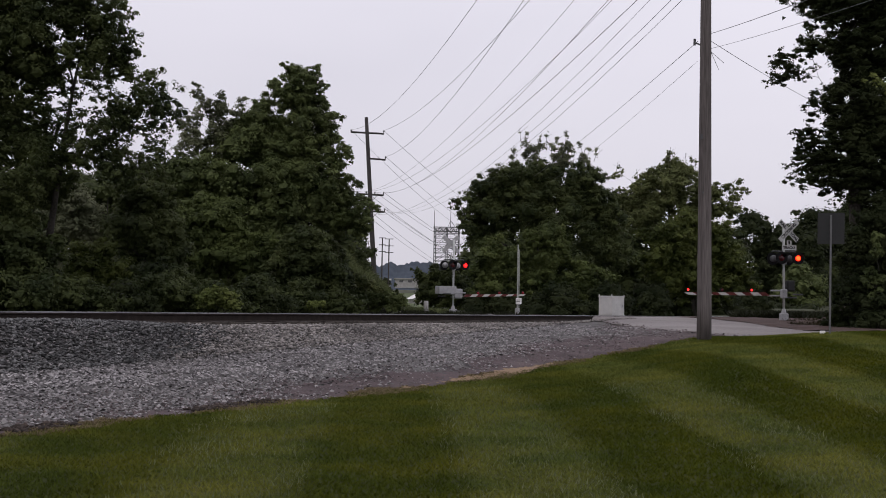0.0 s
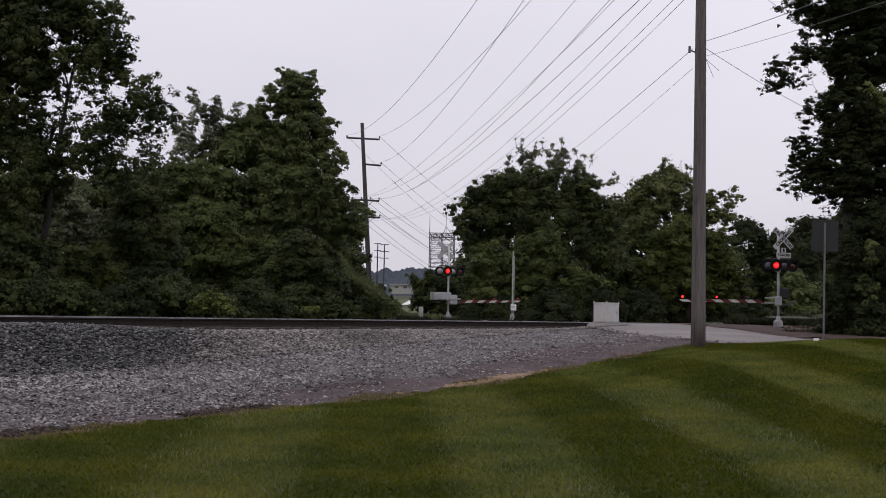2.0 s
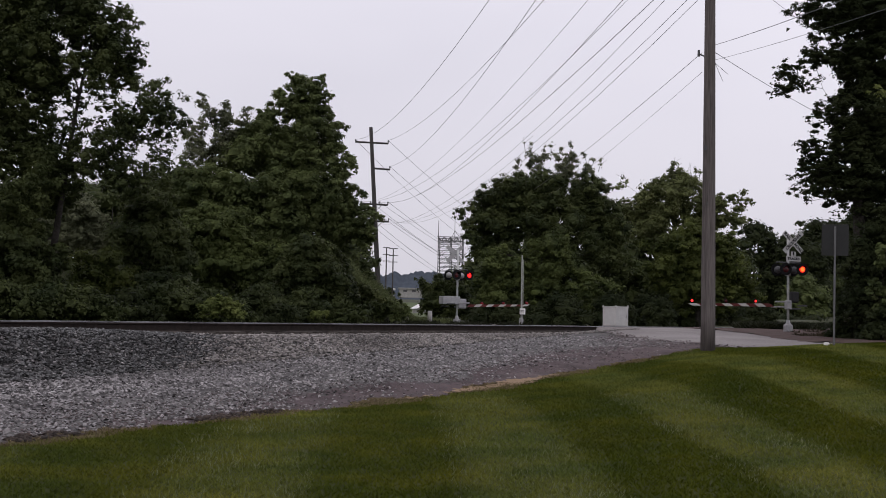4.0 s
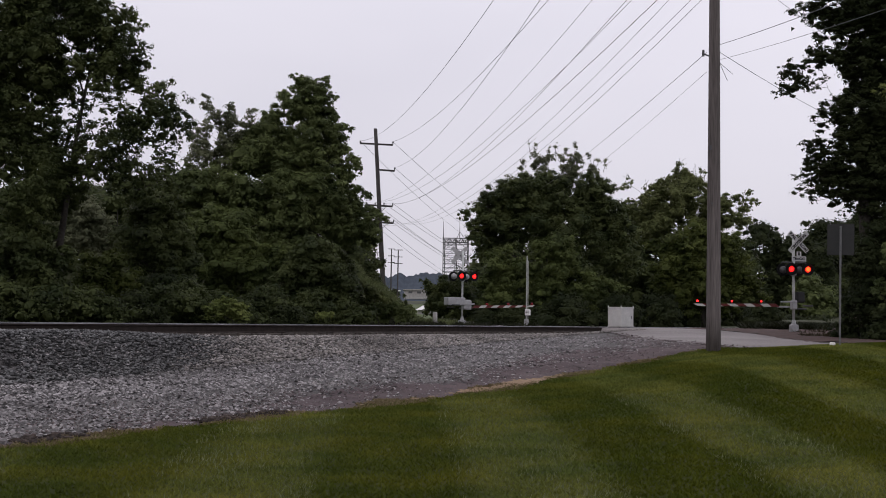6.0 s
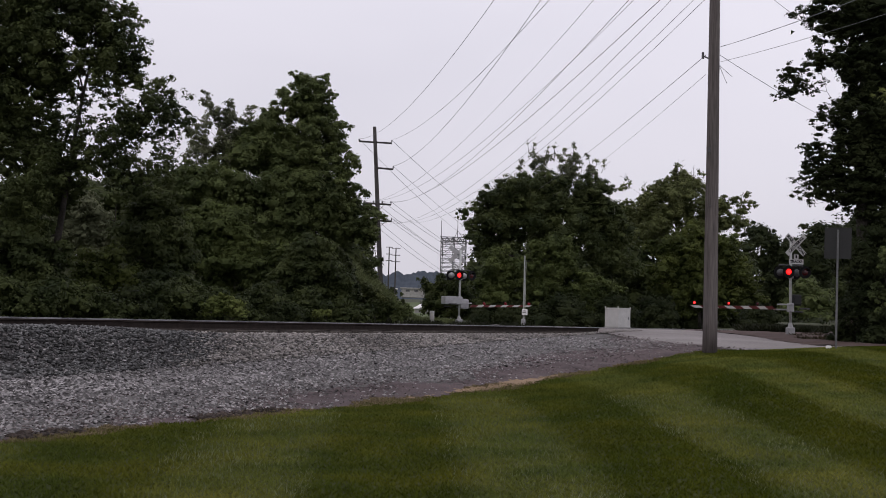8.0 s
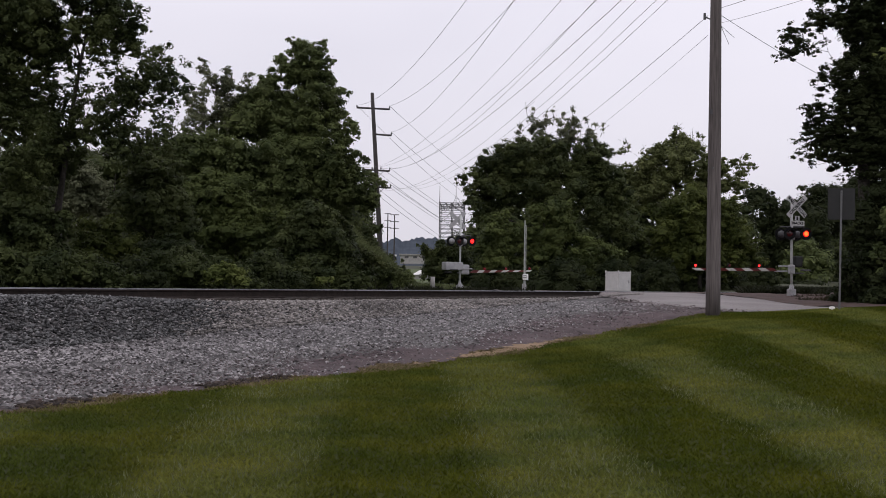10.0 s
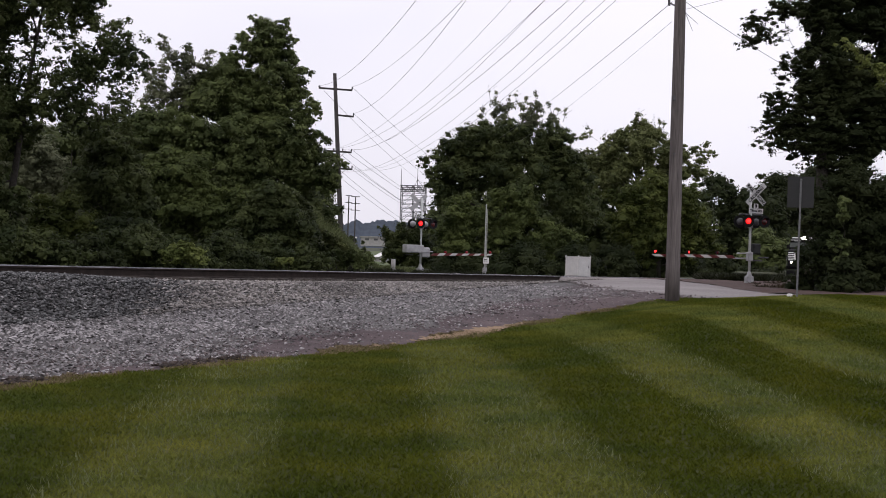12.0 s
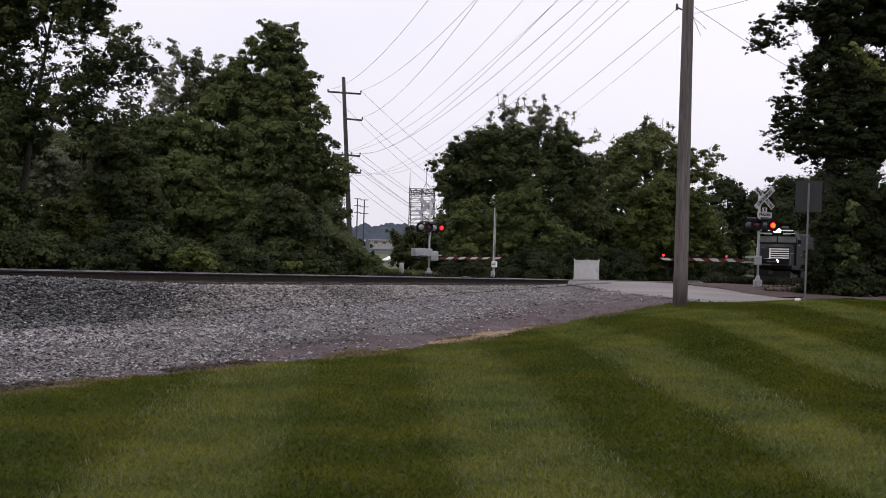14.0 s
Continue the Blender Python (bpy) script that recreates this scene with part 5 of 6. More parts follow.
FAR_SHADE = [(-1.5, 3.8, 0.64), (-0.9, 3.3, 0.72), (-1.3, 2.6, 0.64), (-0.2, 3.8, 0.64), (-1.9, 4.2, 0.36), (0.3, 2.7, 0.8), (1.0, 3.7, 0.72), (-0.1, 2.1, 0.56), (-0.7, 4.5, 0.4), (0.5, 4.5, 0.48), (1.1, 2.3, 0.72), (-1.0, 1.9, 0.48), (1.7, 3.1, 0.64)]
bough_tree("tree", -35.7, 69.5, 5.0, 1.4, M_LEAF_DARK, 16000, 0.09, "dense dark green tree beyond the crossing", FAR_SHADE, 0.12)
BEHIND_POLE = [(-0.3, 4.9, 0.44), (0.2, 4.4, 0.44), (-0.5, 4.2, 0.51), (0.5, 3.9, 0.34), (-0.0, 3.7, 0.51), (-0.7, 4.8, 0.41)]
bough_tree("tree", -34.8, 56.6, 5.3, 0.9, M_LEAF_DARK, 7000, 0.075, "small dark green tree on the bank", BEHIND_POLE, 0.08)
BANK_SHRUB = [(-0.6, 2.0, 0.33), (-0.1, 1.9, 0.3), (0.3, 2.0, 0.3), (-0.9, 2.2, 0.3), (-0.3, 2.3, 0.25), (0.5, 1.7, 0.25), (0.1, 1.6, 0.25), (-0.7, 1.6, 0.3), (0.7, 1.9, 0.18), (-1.1, 1.7, 0.3)]
bough_tree("shrub", -24.8, 42.9, 2.5, 0.8, M_LEAF, 8000, 0.058, "leafy green shrub at the foot of the bank", BANK_SHRUB, 0.04)
BANK_BUSH = [(-0.6, 2.9, 0.36), (-0.2, 2.6, 0.36), (-0.6, 2.2, 0.41), (0.1, 2.1, 0.36), (-0.3, 1.7, 0.36), (-0.9, 2.5, 0.36), (0.4, 2.5, 0.26), (-0.9, 1.7, 0.36)]
bough_tree("shrub", -26.4, 42.6, 3.3, 0.8, M_LEAF_DARK, 9000, 0.056, "rough dark green bush on the bank", BANK_BUSH, 0.04)
SPINDLY = [(-0.0, 2.4, 0.1), (-0.1, 2.7, 0.08), (-0.0, 2.2, 0.13)]
bough_tree("shrub", -24.6, 43.3, 2.8, 0.25, M_LEAF_DARK, 900, 0.05, "thin dark sapling at the foot of the bank", SPINDLY, 0.02)
# shrubs at the trees' feet take the dark leaves in place of canopy shade
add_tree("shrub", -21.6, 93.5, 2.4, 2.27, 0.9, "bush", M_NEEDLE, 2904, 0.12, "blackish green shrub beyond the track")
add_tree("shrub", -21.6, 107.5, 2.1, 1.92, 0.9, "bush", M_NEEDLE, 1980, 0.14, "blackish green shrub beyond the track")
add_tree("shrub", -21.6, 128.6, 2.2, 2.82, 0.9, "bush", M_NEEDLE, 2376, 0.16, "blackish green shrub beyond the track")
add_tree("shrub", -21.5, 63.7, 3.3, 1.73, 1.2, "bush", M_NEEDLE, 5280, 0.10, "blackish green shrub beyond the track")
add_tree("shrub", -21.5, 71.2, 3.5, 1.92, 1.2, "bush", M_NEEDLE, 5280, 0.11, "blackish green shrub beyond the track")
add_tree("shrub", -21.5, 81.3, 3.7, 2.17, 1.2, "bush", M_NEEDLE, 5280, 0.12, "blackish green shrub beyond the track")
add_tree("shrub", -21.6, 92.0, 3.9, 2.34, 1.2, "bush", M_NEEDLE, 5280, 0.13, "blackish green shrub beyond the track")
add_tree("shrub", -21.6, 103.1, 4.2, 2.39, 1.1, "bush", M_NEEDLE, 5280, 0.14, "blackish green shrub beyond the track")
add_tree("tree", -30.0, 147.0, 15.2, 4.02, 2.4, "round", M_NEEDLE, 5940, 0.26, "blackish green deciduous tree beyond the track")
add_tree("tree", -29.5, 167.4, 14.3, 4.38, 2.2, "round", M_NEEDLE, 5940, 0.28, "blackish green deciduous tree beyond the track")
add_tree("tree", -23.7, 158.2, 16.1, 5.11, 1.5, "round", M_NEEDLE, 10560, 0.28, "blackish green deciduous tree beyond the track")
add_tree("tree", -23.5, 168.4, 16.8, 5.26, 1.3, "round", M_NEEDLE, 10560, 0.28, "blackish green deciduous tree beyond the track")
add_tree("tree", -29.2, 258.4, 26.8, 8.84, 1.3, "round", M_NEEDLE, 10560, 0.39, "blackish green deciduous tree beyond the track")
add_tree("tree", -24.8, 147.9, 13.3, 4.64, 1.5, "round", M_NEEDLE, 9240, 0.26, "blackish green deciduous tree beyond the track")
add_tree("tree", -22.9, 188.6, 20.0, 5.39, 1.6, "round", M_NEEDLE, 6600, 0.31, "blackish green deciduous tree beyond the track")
add_tree("shrub", -22.5, 138.2, 8.5, 3.25, 1.3, "bush", M_LEAF, 4620, 0.23, "leafy mid-green shrub beyond the track")
add_tree("shrub", -21.6, 154.8, 8.7, 3.62, 1.2, "bush", M_LEAF_DARK, 4620, 0.24, "dense dark green shrub beyond the track")
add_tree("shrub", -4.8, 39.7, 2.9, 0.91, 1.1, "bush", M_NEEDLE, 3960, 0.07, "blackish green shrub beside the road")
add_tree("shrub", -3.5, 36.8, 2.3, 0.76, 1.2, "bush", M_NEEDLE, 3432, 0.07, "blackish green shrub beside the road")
add_tree("tree", -39.4, 86.5, 9.0, 4.16, 1.6, "round", M_LEAF_DARK, 5280, 0.23, "dense dark green deciduous tree beyond the track")
add_tree("tree", -34.9, 88.4, 10.0, 4.16, 1.7, "round", M_LEAF_DARK, 5280, 0.23, "dense dark green deciduous tree beyond the track")
add_tree("tree", -31.4, 92.8, 9.8, 4.29, 1.6, "round", M_LEAF_DARK, 5280, 0.23, "dense dark green deciduous tree beyond the track")
add_tree("tree", -27.3, 96.2, 10.1, 4.38, 1.6, "round", M_LEAF_DARK, 5280, 0.23, "dense dark green deciduous tree beyond the track")
add_tree("tree", -25.3, 107.0, 10.4, 3.97, 1.5, "round", M_LEAF_DARK, 5280, 0.25, "dense dark green deciduous tree beyond the track")
add_tree("tree", -45.7, 38.9, 7.9, 3.71, 1.3, "round", M_LEAF_DARK, 6600, 0.15, "dense dark green deciduous tree beyond the track")
add_tree("tree", -43.1, 41.7, 8.2, 3.40, 1.4, "round", M_LEAF_DARK, 6600, 0.15, "dense dark green deciduous tree beyond the track")
add_tree("tree", -40.7, 44.1, 9.0, 3.40, 1.5, "round", M_LEAF_DARK, 6600, 0.15, "dense dark green deciduous tree beyond the track")
add_tree("tree", -39.6, 47.7, 9.7, 3.20, 1.5, "round", M_LEAF_DARK, 6600, 0.15, "dense dark green deciduous tree beyond the track")
add_tree("tree", -36.6, 50.0, 9.9, 3.20, 1.6, "round", M_LEAF_DARK, 6600, 0.15, "dense dark green deciduous tree beyond the track")
add_tree("tree", -35.4, 53.3, 9.3, 2.64, 1.7, "round", M_LEAF_DARK, 5940, 0.15, "dense dark green deciduous tree beyond the track")
add_tree("shrub", -28.0, 62.0, 2.8, 2.10, 1.2, "bush", M_NEEDLE, 4620, 0.09, "blackish green shrub beyond the track")
add_tree("shrub", -23.2, 59.6, 3.2, 1.98, 1.2, "bush", M_NEEDLE, 4620, 0.10, "blackish green shrub beyond the track")
add_tree("shrub", -65.1, 123.9, 4.9, 1.88, 1.5, "bush", M_LEAF_DARK, 3300, 0.23, "dense dark green shrub beyond the track")
add_tree("shrub", -95.6, 164.2, 6.7, 1.37, 1.2, "bush", M_NEEDLE, 2112, 0.23, "blackish green shrub beyond the track")
add_tree("shrub", -30.7, 53.9, 2.4, 0.64, 1.2, "bush", M_LEAF, 1584, 0.10, "leafy mid-green shrub beyond the track")
add_tree("tree", -37.4, 59.2, 6.8, 1.62, 1.8, "round", M_LEAF_DARK, 5280, 0.12, "dense dark green deciduous tree beyond the track")


# ---- crossing signals with gates ----
def lathe(bm, profile, seg=20, a0=0.0, a1=360.0, m=None):
    """Turn a profile of (radius, y) about the y axis."""
    m = m or Matrix()
    full = a1 - a0 >= 359.9
    rings = []
    for i in range(seg if full else seg + 1):
        a = radians(a0 + (a1 - a0) * i / seg)
        rings.append([bm.verts.new(m @ Vector((r * math.cos(a), y, r * math.sin(a)))) for r, y in profile])
    for i in range(seg):
        p, q = rings[i], rings[(i + 1) % len(rings)]
        for k in range(len(profile) - 1):
            if profile[k][0] < 1e-6:
                bm.faces.new((p[k], q[k + 1], p[k + 1]))
            elif profile[k + 1][0] < 1e-6:
                bm.faces.new((p[k], q[k], p[k + 1]))
            else:
                bm.faces.new((p[k], q[k], q[k + 1], p[k + 1]))
    return bm


FLASH_LENSES = []
PERIOD, FIRST_SWAP, SECOND_SWAP = 1.412, 0.42, 1.06


def flash_lens(parent, loc, r, lit, first):
    """A lens that turns its lit face or its dark face to the road. first: lit at the clip's start."""
    bm = B()
    lathe(bm, [(0.0, -r * 0.28), (r * 0.35, -r * 0.25), (r * 0.72, -r * 0.15), (r, 0.0)], 20)
    for f in bm.faces:
        c = f.calc_center_median()
        f.material_index = 2 if math.hypot(c.x, c.z) > r * 0.7 else 0
    n = len(bm.faces)
    lathe(bm, [(r, 0.0), (r * 0.6, r * 0.2), (0.0, r * 0.28)], 20)
    bm.faces.ensure_lookup_table()
    for f in bm.faces[n:]:
        f.material_index = 1
    ob = part("lens", bm, [lit, M_LENS, M_RIMRED], parent, "round red flashing lens")
    ob.location = loc
    FLASH_LENSES.append((ob, Vector(loc), first))
    return ob


def lamp_unit(signal, x, y, z, rz, lit=None, first=True, case=None):
    """One round lamp: housing, black background ring, hood and lens."""
    lamp = part("lamp", lathe(B(), [(0.135, 0.0), (0.15, 0.08), (0.12, 0.17), (0.05, 0.21), (0.0, 0.215)], 20), case or M_BLACK, signal, "round signal lamp")
    lamp.matrix_local = pose(x, y, z, 0, 0, rz)
    part("background", lathe(B(), [(0.135, -0.012), (0.25, -0.012), (0.25, 0.012), (0.135, 0.012), (0.135, -0.012)], 26), M_BLACK, lamp, "black background ring")
    part("hood", lathe(B(), [(0.14, 0.0), (0.16, -0.15), (0.154, -0.15), (0.135, 0.0)], 16, 25, 155), M_BLACK, lamp)
    if lit:
        flash_lens(lamp, (0, 0.0, 0), 0.128, lit, first)
    else:
        part("lens", lathe(B(), [(0.0, -0.04), (0.08, -0.03), (0.13, 0.0), (0.0, 0.01)], 18), M_LENS, lamp)
    return lamp


def lettering(text, parent, m, size, material):
    cu = bpy.data.curves.new("lettering", "FONT")
    cu.body, cu.size, cu.extrude, cu.align_x, cu.align_y = text, size, 0.002, "CENTER", "CENTER"
    cu.offset = 0.006
    cu.materials.append(material)
    ob = new("lettering", cu)
    ob.parent = parent
    ob.matrix_local = m
    return ob


def signal(x, y, z, rz, label, arm_side, arm_len, faces_us, lits, sep, back_dx, heavy):
    s = empty("crossing_signal", pose(x, y, z, 0, 0, rz), label, "railroad signal", "crossing signals")
    smooth(part("mast", rod(B(), (0, 0, 0.2), (0, 0, 3.75), 0.05, 0.05, 14), M_SILVER, s))
    part("base", rod(box(B(), 0, 0, 0.11, 0.29, 0.29, 0.32, bevel=0.05), (0, 0, 0.26), (0, 0, 0.44), 0.11, 0.065, 10), M_STEEL, s, "cast base of the mast")
    # crossed blades
    fy = -0.4 if faces_us else 0.3
    turn = 0 if faces_us else 150
    for k, (ang, word) in enumerate(((-45, "RAILROAD"), (45, "CROSSING"))):
        bl = part("crossbuck_blade", box(B(), 0, 0, 0, 1.1, 0.006, 0.2, bevel=0.002), M_SIGNWHITE if faces_us else M_BLADEBACK, s, "white crossed blade with black letters" if faces_us else "bare metal back of a crossed blade")
        bl.matrix_local = pose(0, fy - 0.012 * k, 3.54, 0, 0, turn) @ pose(0, 0, 0, 0, -ang, 0)
        if faces_us and k == 1:
            lettering(word, bl, pose(0, -0.005, 0, 90, 0, 0), 0.175, M_BLACK)
        elif faces_us:
            lettering("RAIL", bl, pose(-0.33, -0.005, 0, 90, 0, 0), 0.175, M_BLACK)
            lettering("ROAD", bl, pose(0.33, -0.005, 0, 90, 0, 0), 0.175, M_BLACK)
    if faces_us:
        pl = part("track_plate", box(box(B(), 0, 0, 0, 0.62, 0.006, 0.2), 0, 0, 0.2, 0.2, 0.006, 0.18), M_SIGNWHITE, s, "small white plate with black letters")
        pl.matrix_local = pose(0.02, -0.4, 2.87)
        lettering("TRACKS", pl, pose(0, -0.005, 0, 90, 0, 0), 0.14, M_BLACK)
        part("mark", box(B(), 0, -0.006, 0.2, 0.07, 0.004, 0.13), M_BLACK, pl)
    part("sign_bracket", rod(rod(B(), (0, 0, 3.54), (0, fy, 3.54), 0.02, 0.02, 6), (0, 0, 2.9), (0, fy, 2.9), 0.018, 0.018, 6), M_STEEL, s)
    # lamps
    part("lamp_bar", rod(rod(B(), (-0.5, 0, 2.74), (0.5, 0, 2.74), 0.03, 0.03, 8), (-0.12, 0, 2.48), (0.12, 0, 2.48), 0.05, 0.05, 8), M_STEEL_DARK, s)
    for sgn, lit, first in ((-1, lits[0], False), (1, lits[1], True)):
        lamp_unit(s, sgn * sep / 2 + 0.04, -0.42, 2.46, 0, lit, first)
        lamp_unit(s, sgn * sep / 2 + back_dx, 0.36, 2.46, 180, case=M_STEEL if heavy else M_STEEL_DARK)
        part("lamp_bracket", rod(rod(B(), (sgn * sep / 2, -0.36, 2.52), (sgn * sep / 2, -0.3, 2.74), 0.02, 0.02, 6), (sgn * sep / 2, -0.3, 2.74), (sgn * sep / 2, 0.3, 2.74), 0.02, 0.02, 6), M_STEEL_DARK, s)
    part("junction_box", box(B(), 0, 0.0, 2.35, 0.18, 0.16, 0.26, bevel=0.02), M_STEEL, s)
    # gate mechanism and arm
    if heavy:
        part("gate_mechanism", box(box(B(), -arm_side * 0.42, 0.05, 1.2, 1.05, 0.4, 0.4, bevel=0.04), arm_side * 0.26, 0.02, 1.04, 0.5, 0.3, 0.5, bevel=0.08), M_STEEL, s, "grey gate mechanism housing")
    else:
        mech = part("gate_mechanism", box(B(), -arm_side * 0.3, 0.12, 1.36, 0.34, 0.32, 0.44, bevel=0.05), M_SIGNBACK, s, "dark grey gate mechanism housing")
        part("cover", box(B(), -arm_side * 0.3, -0.05, 1.36, 0.27, 0.03, 0.35, bevel=0.012), M_SIGNBACK, mech)
        part("mount", box(B(), 0, 0.0, 1.05, 0.2, 0.24, 0.36, bevel=0.03), M_STEEL, s, "grey clamp on the mast")
    for cy, cz in ((-0.2, 1.02), (0.3, 0.9)):
        part("counterweight", box(B(), -arm_side * 0.5, cy, cz, 0.45, 0.03, 0.06, bevel=0.01), M_STEEL_DARK, s, "counterweight bar of the gate arm")
    arm = part("gate_arm", box(box(B(), arm_side * 0.3, -0.16, 0.14, 0.7, 0.03, 0.06, bevel=0.01), arm_side * 0.3, 0.16, -0.06, 0.7, 0.03, 0.06, bevel=0.01), M_STEEL, s, "lowered gate arm with red and white bands")
    arm.matrix_local = pose(0, 0, 0.93 if heavy else 1.03, 0, -1.6 if heavy else -0.7, 0)
    n = 10
    step = (arm_len - 0.7) / n
    for k in range(n):
        x0 = 0.7 + k * step
        h = 0.13 - 0.04 * k / n
        sk = 0.09
        bm = B()
        vs = []
        for yy in (-0.03, 0.03):
            for xx, zz in ((x0 - sk, -h / 2), (x0 + step - sk, -h / 2), (x0 + step + sk, h / 2), (x0 + sk, h / 2)):
                vs.append(bm.verts.new((arm_side * xx, yy, zz)))
        for q in ((0, 1, 2, 3), (7, 6, 5, 4), (0, 4, 5, 1), (1, 5, 6, 2), (2, 6, 7, 3), (3, 7, 4, 0)):
            bm.faces.new([vs[i] for i in q])
        bmesh.ops.recalc_face_normals(bm, faces=bm.faces)
        part("band", bm, M_ARMWHITE if k % 2 else M_REDPAINT, arm, "white band" if k % 2 else "red band")
    for k, f in enumerate((1.0, 0.66, 0.36)):
        gx = arm_side * (arm_len * f - 0.08)
        part("gate_light", rod(rod(B(), (gx, 0, 0.04), (gx, 0, 0.1), 0.03, 0.03, 8), (gx, 0.02, 0.15), (gx, 0.08, 0.15), 0.075, 0.06, 12), M_BLACK, arm, "small red light on the gate arm")
        if heavy:
            # red discs widened to include the glow round the lights
            smooth(part("lens", rod(B(), (gx, -0.04, 0.11), (gx, 0.018, 0.11), 0.06, 0.085, 12), M_GATEBACK, arm, "dim red back of a gate light"))
        elif k == 0:
            smooth(part("lens", rod(B(), (gx, -0.03, 0.15), (gx, 0.018, 0.15), 0.035, 0.048, 12), M_GLOWGATE, arm, "lit red lens"))
        else:
            flash_lens(arm, (gx, -0.05, 0.15), 0.05, M_GLOWGATE, k == 2)
    return s


M_GLOWGATE = glow("lit_gate_lens", (1.0, 0.02, 0.02), 2.6)
signal(-7.95, 45.31, 1.40, 38, "grey crossing signal with crossbuck, flashing red lamps and lowered gate", -1, 4.15, True, (M_GLOWRED, M_GLOWAMBER), 0.7, 0.06, False)
signal(-24.68, 49.15, 1.36, 61, "grey crossing signal seen from behind, flashing, its gate lowered", 1, 4.5, False, (M_GLOWRED, M_GLOWRED), 0.76, 0.05, True)

# ---- marker post, cabinet, road sign, guard posts ----
mk = empty("marker_post", pose(-21.76, 50.51, 1.35), "thin weathered white post with a small white box at its foot", "post")
part("post", rod(rod(B(), (0, 0, 0), (0, 0, 3.55), 0.045, 0.035, 8), (0.075, 0, 0.3), (0.075, 0, 3.3), 0.016, 0.016, 6), M_PALEPOST, mk)
part("meter_box", box(B(), 0.1, -0.09, 0.72, 0.26, 0.14, 0.3, bevel=0.02), M_WHITE, mk, "small white box")
part("label_strip", box(box(B(), 0.1, -0.163, 0.78, 0.18, 0.004, 0.03), 0.1, -0.163, 0.7, 0.18, 0.004, 0.03), M_STEEL_DARK, mk)
part("foot_bracket", box(B(), 0.02, -0.05, 0.2, 0.18, 0.16, 0.34, bevel=0.02), M_STEEL, mk)

cab = empty("relay_cabinet", pose(-19.7, 59.0, 1.38, 0, 0, 67), "white metal equipment cabinet beside the crossing", "cabinet")
part("body", box(B(), 0, 0, 0.54, 1.0, 1.0, 1.04, bevel=0.015), M_CABWHITE, cab)
part("plinth", box(B(), 0, 0, 0.02, 1.1, 1.05, 0.1, bevel=0.01), M_CONCRETE, cab, "concrete plinth")
part("roof", box(B(), 0, 0, 1.09, 1.06, 1.01, 0.07, bevel=0.012), M_CABWHITE, cab)
# the door's grey paints the shade on this side of the white cabinet
door = part("door", box(B(), 0, -0.487, 0.54, 0.985, 0.02, 1.0, bevel=0.006), M_CABSHADE, cab, "door on the shaded side, its shade painted grey")
part("handle", box(B(), 0.32, -0.505, 0.56, 0.03, 0.03, 0.16, bevel=0.006), M_STEEL_DARK, door)
part("side_panel", box(B(), -0.505, 0, 0.54, 0.02, 0.84, 0.9, bevel=0.006), M_CABWHITE, cab)
# a white disc in place of the bright glint near the cabinet's top
part("glint_fitting", rod(B(), (-0.44, -0.5, 0.98), (-0.44, -0.54, 0.98), 0.045, 0.03, 10), M_CABWHITE, cab, "round white fitting that stands for a glint")
for sx, sy in ((-0.5, -0.47), (0.5, -0.47), (-0.5, 0.47)):
    part("lifting_eye", rod(B(), (sx, sy, 1.1), (sx, sy, 1.2), 0.03, 0.03, 8), M_CABWHITE, cab)

M_POST = mat("dull_galvanized_post", (0.101, 0.101, 0.105), (0.172, 0.172, 0.176), 5, 0.7, 0.1, 10, metal=0.2)
sg = empty("road_sign", pose(-3.54, 25.76, 1.1, 0, 0.8, 6), "road sign seen from its grey metal back on a steel post", "sign")
part("post", box(box(B(), 0, 0, 1.35, 0.045, 0.012, 2.8), 0, -0.02, 1.35, 0.028, 0.03, 2.8), M_POST, sg)
part("plate", box(B(), 0, 0.02, 2.45, 0.57, 0.006, 0.7, bevel=0.002), M_SIGNBACK, sg, "grey back of the sign plate")
for z in (2.2, 2.7):
    part("bolt", rod(B(), (0, -0.03, z), (0, -0.05, z), 0.014, 0.014, 6), M_STEEL_DARK, sg)

ws = tagged(part("white_stone", box(B(), 0, 0, 0.03, 0.12, 0.1, 0.08, bevel=0.03), M_WHITE), "small white stone by the road sign", "stone")
ws.location = (-3.72, 25.95, float(height(-3.72, 25.95)) + 0.02)

for px, py, h in ((-27.3, 51.2, 0.66), (-28.3, 50.5, 0.5)):
    gp = tagged(smooth(part("guard_post", rod(B(), (0, 0, -0.1), (0, 0, h), 0.13, 0.12, 10), M_CONCRETE)), "short grey guard post by the crossing", "post", "guard posts")
    gp.location = (px, py, float(height(px, py)))


# ---- far things: lattice tower, low buildings, wooded hills ----
tower = empty("lattice_tower", pose(-72.7, 142.5, 3.5, 0, 0, 24), "distant steel lattice scaffold tower with two masts", "tower")
TH, TW = 10.0, 1.75
for sx in (-1, 0, 1):
    for sy in (-1, 1):
        part("upright", rod(B(), (sx * TW, sy * TW, 0), (sx * TW, sy * TW, TH), 0.07, 0.07, 6), M_STEEL_DARK, tower)
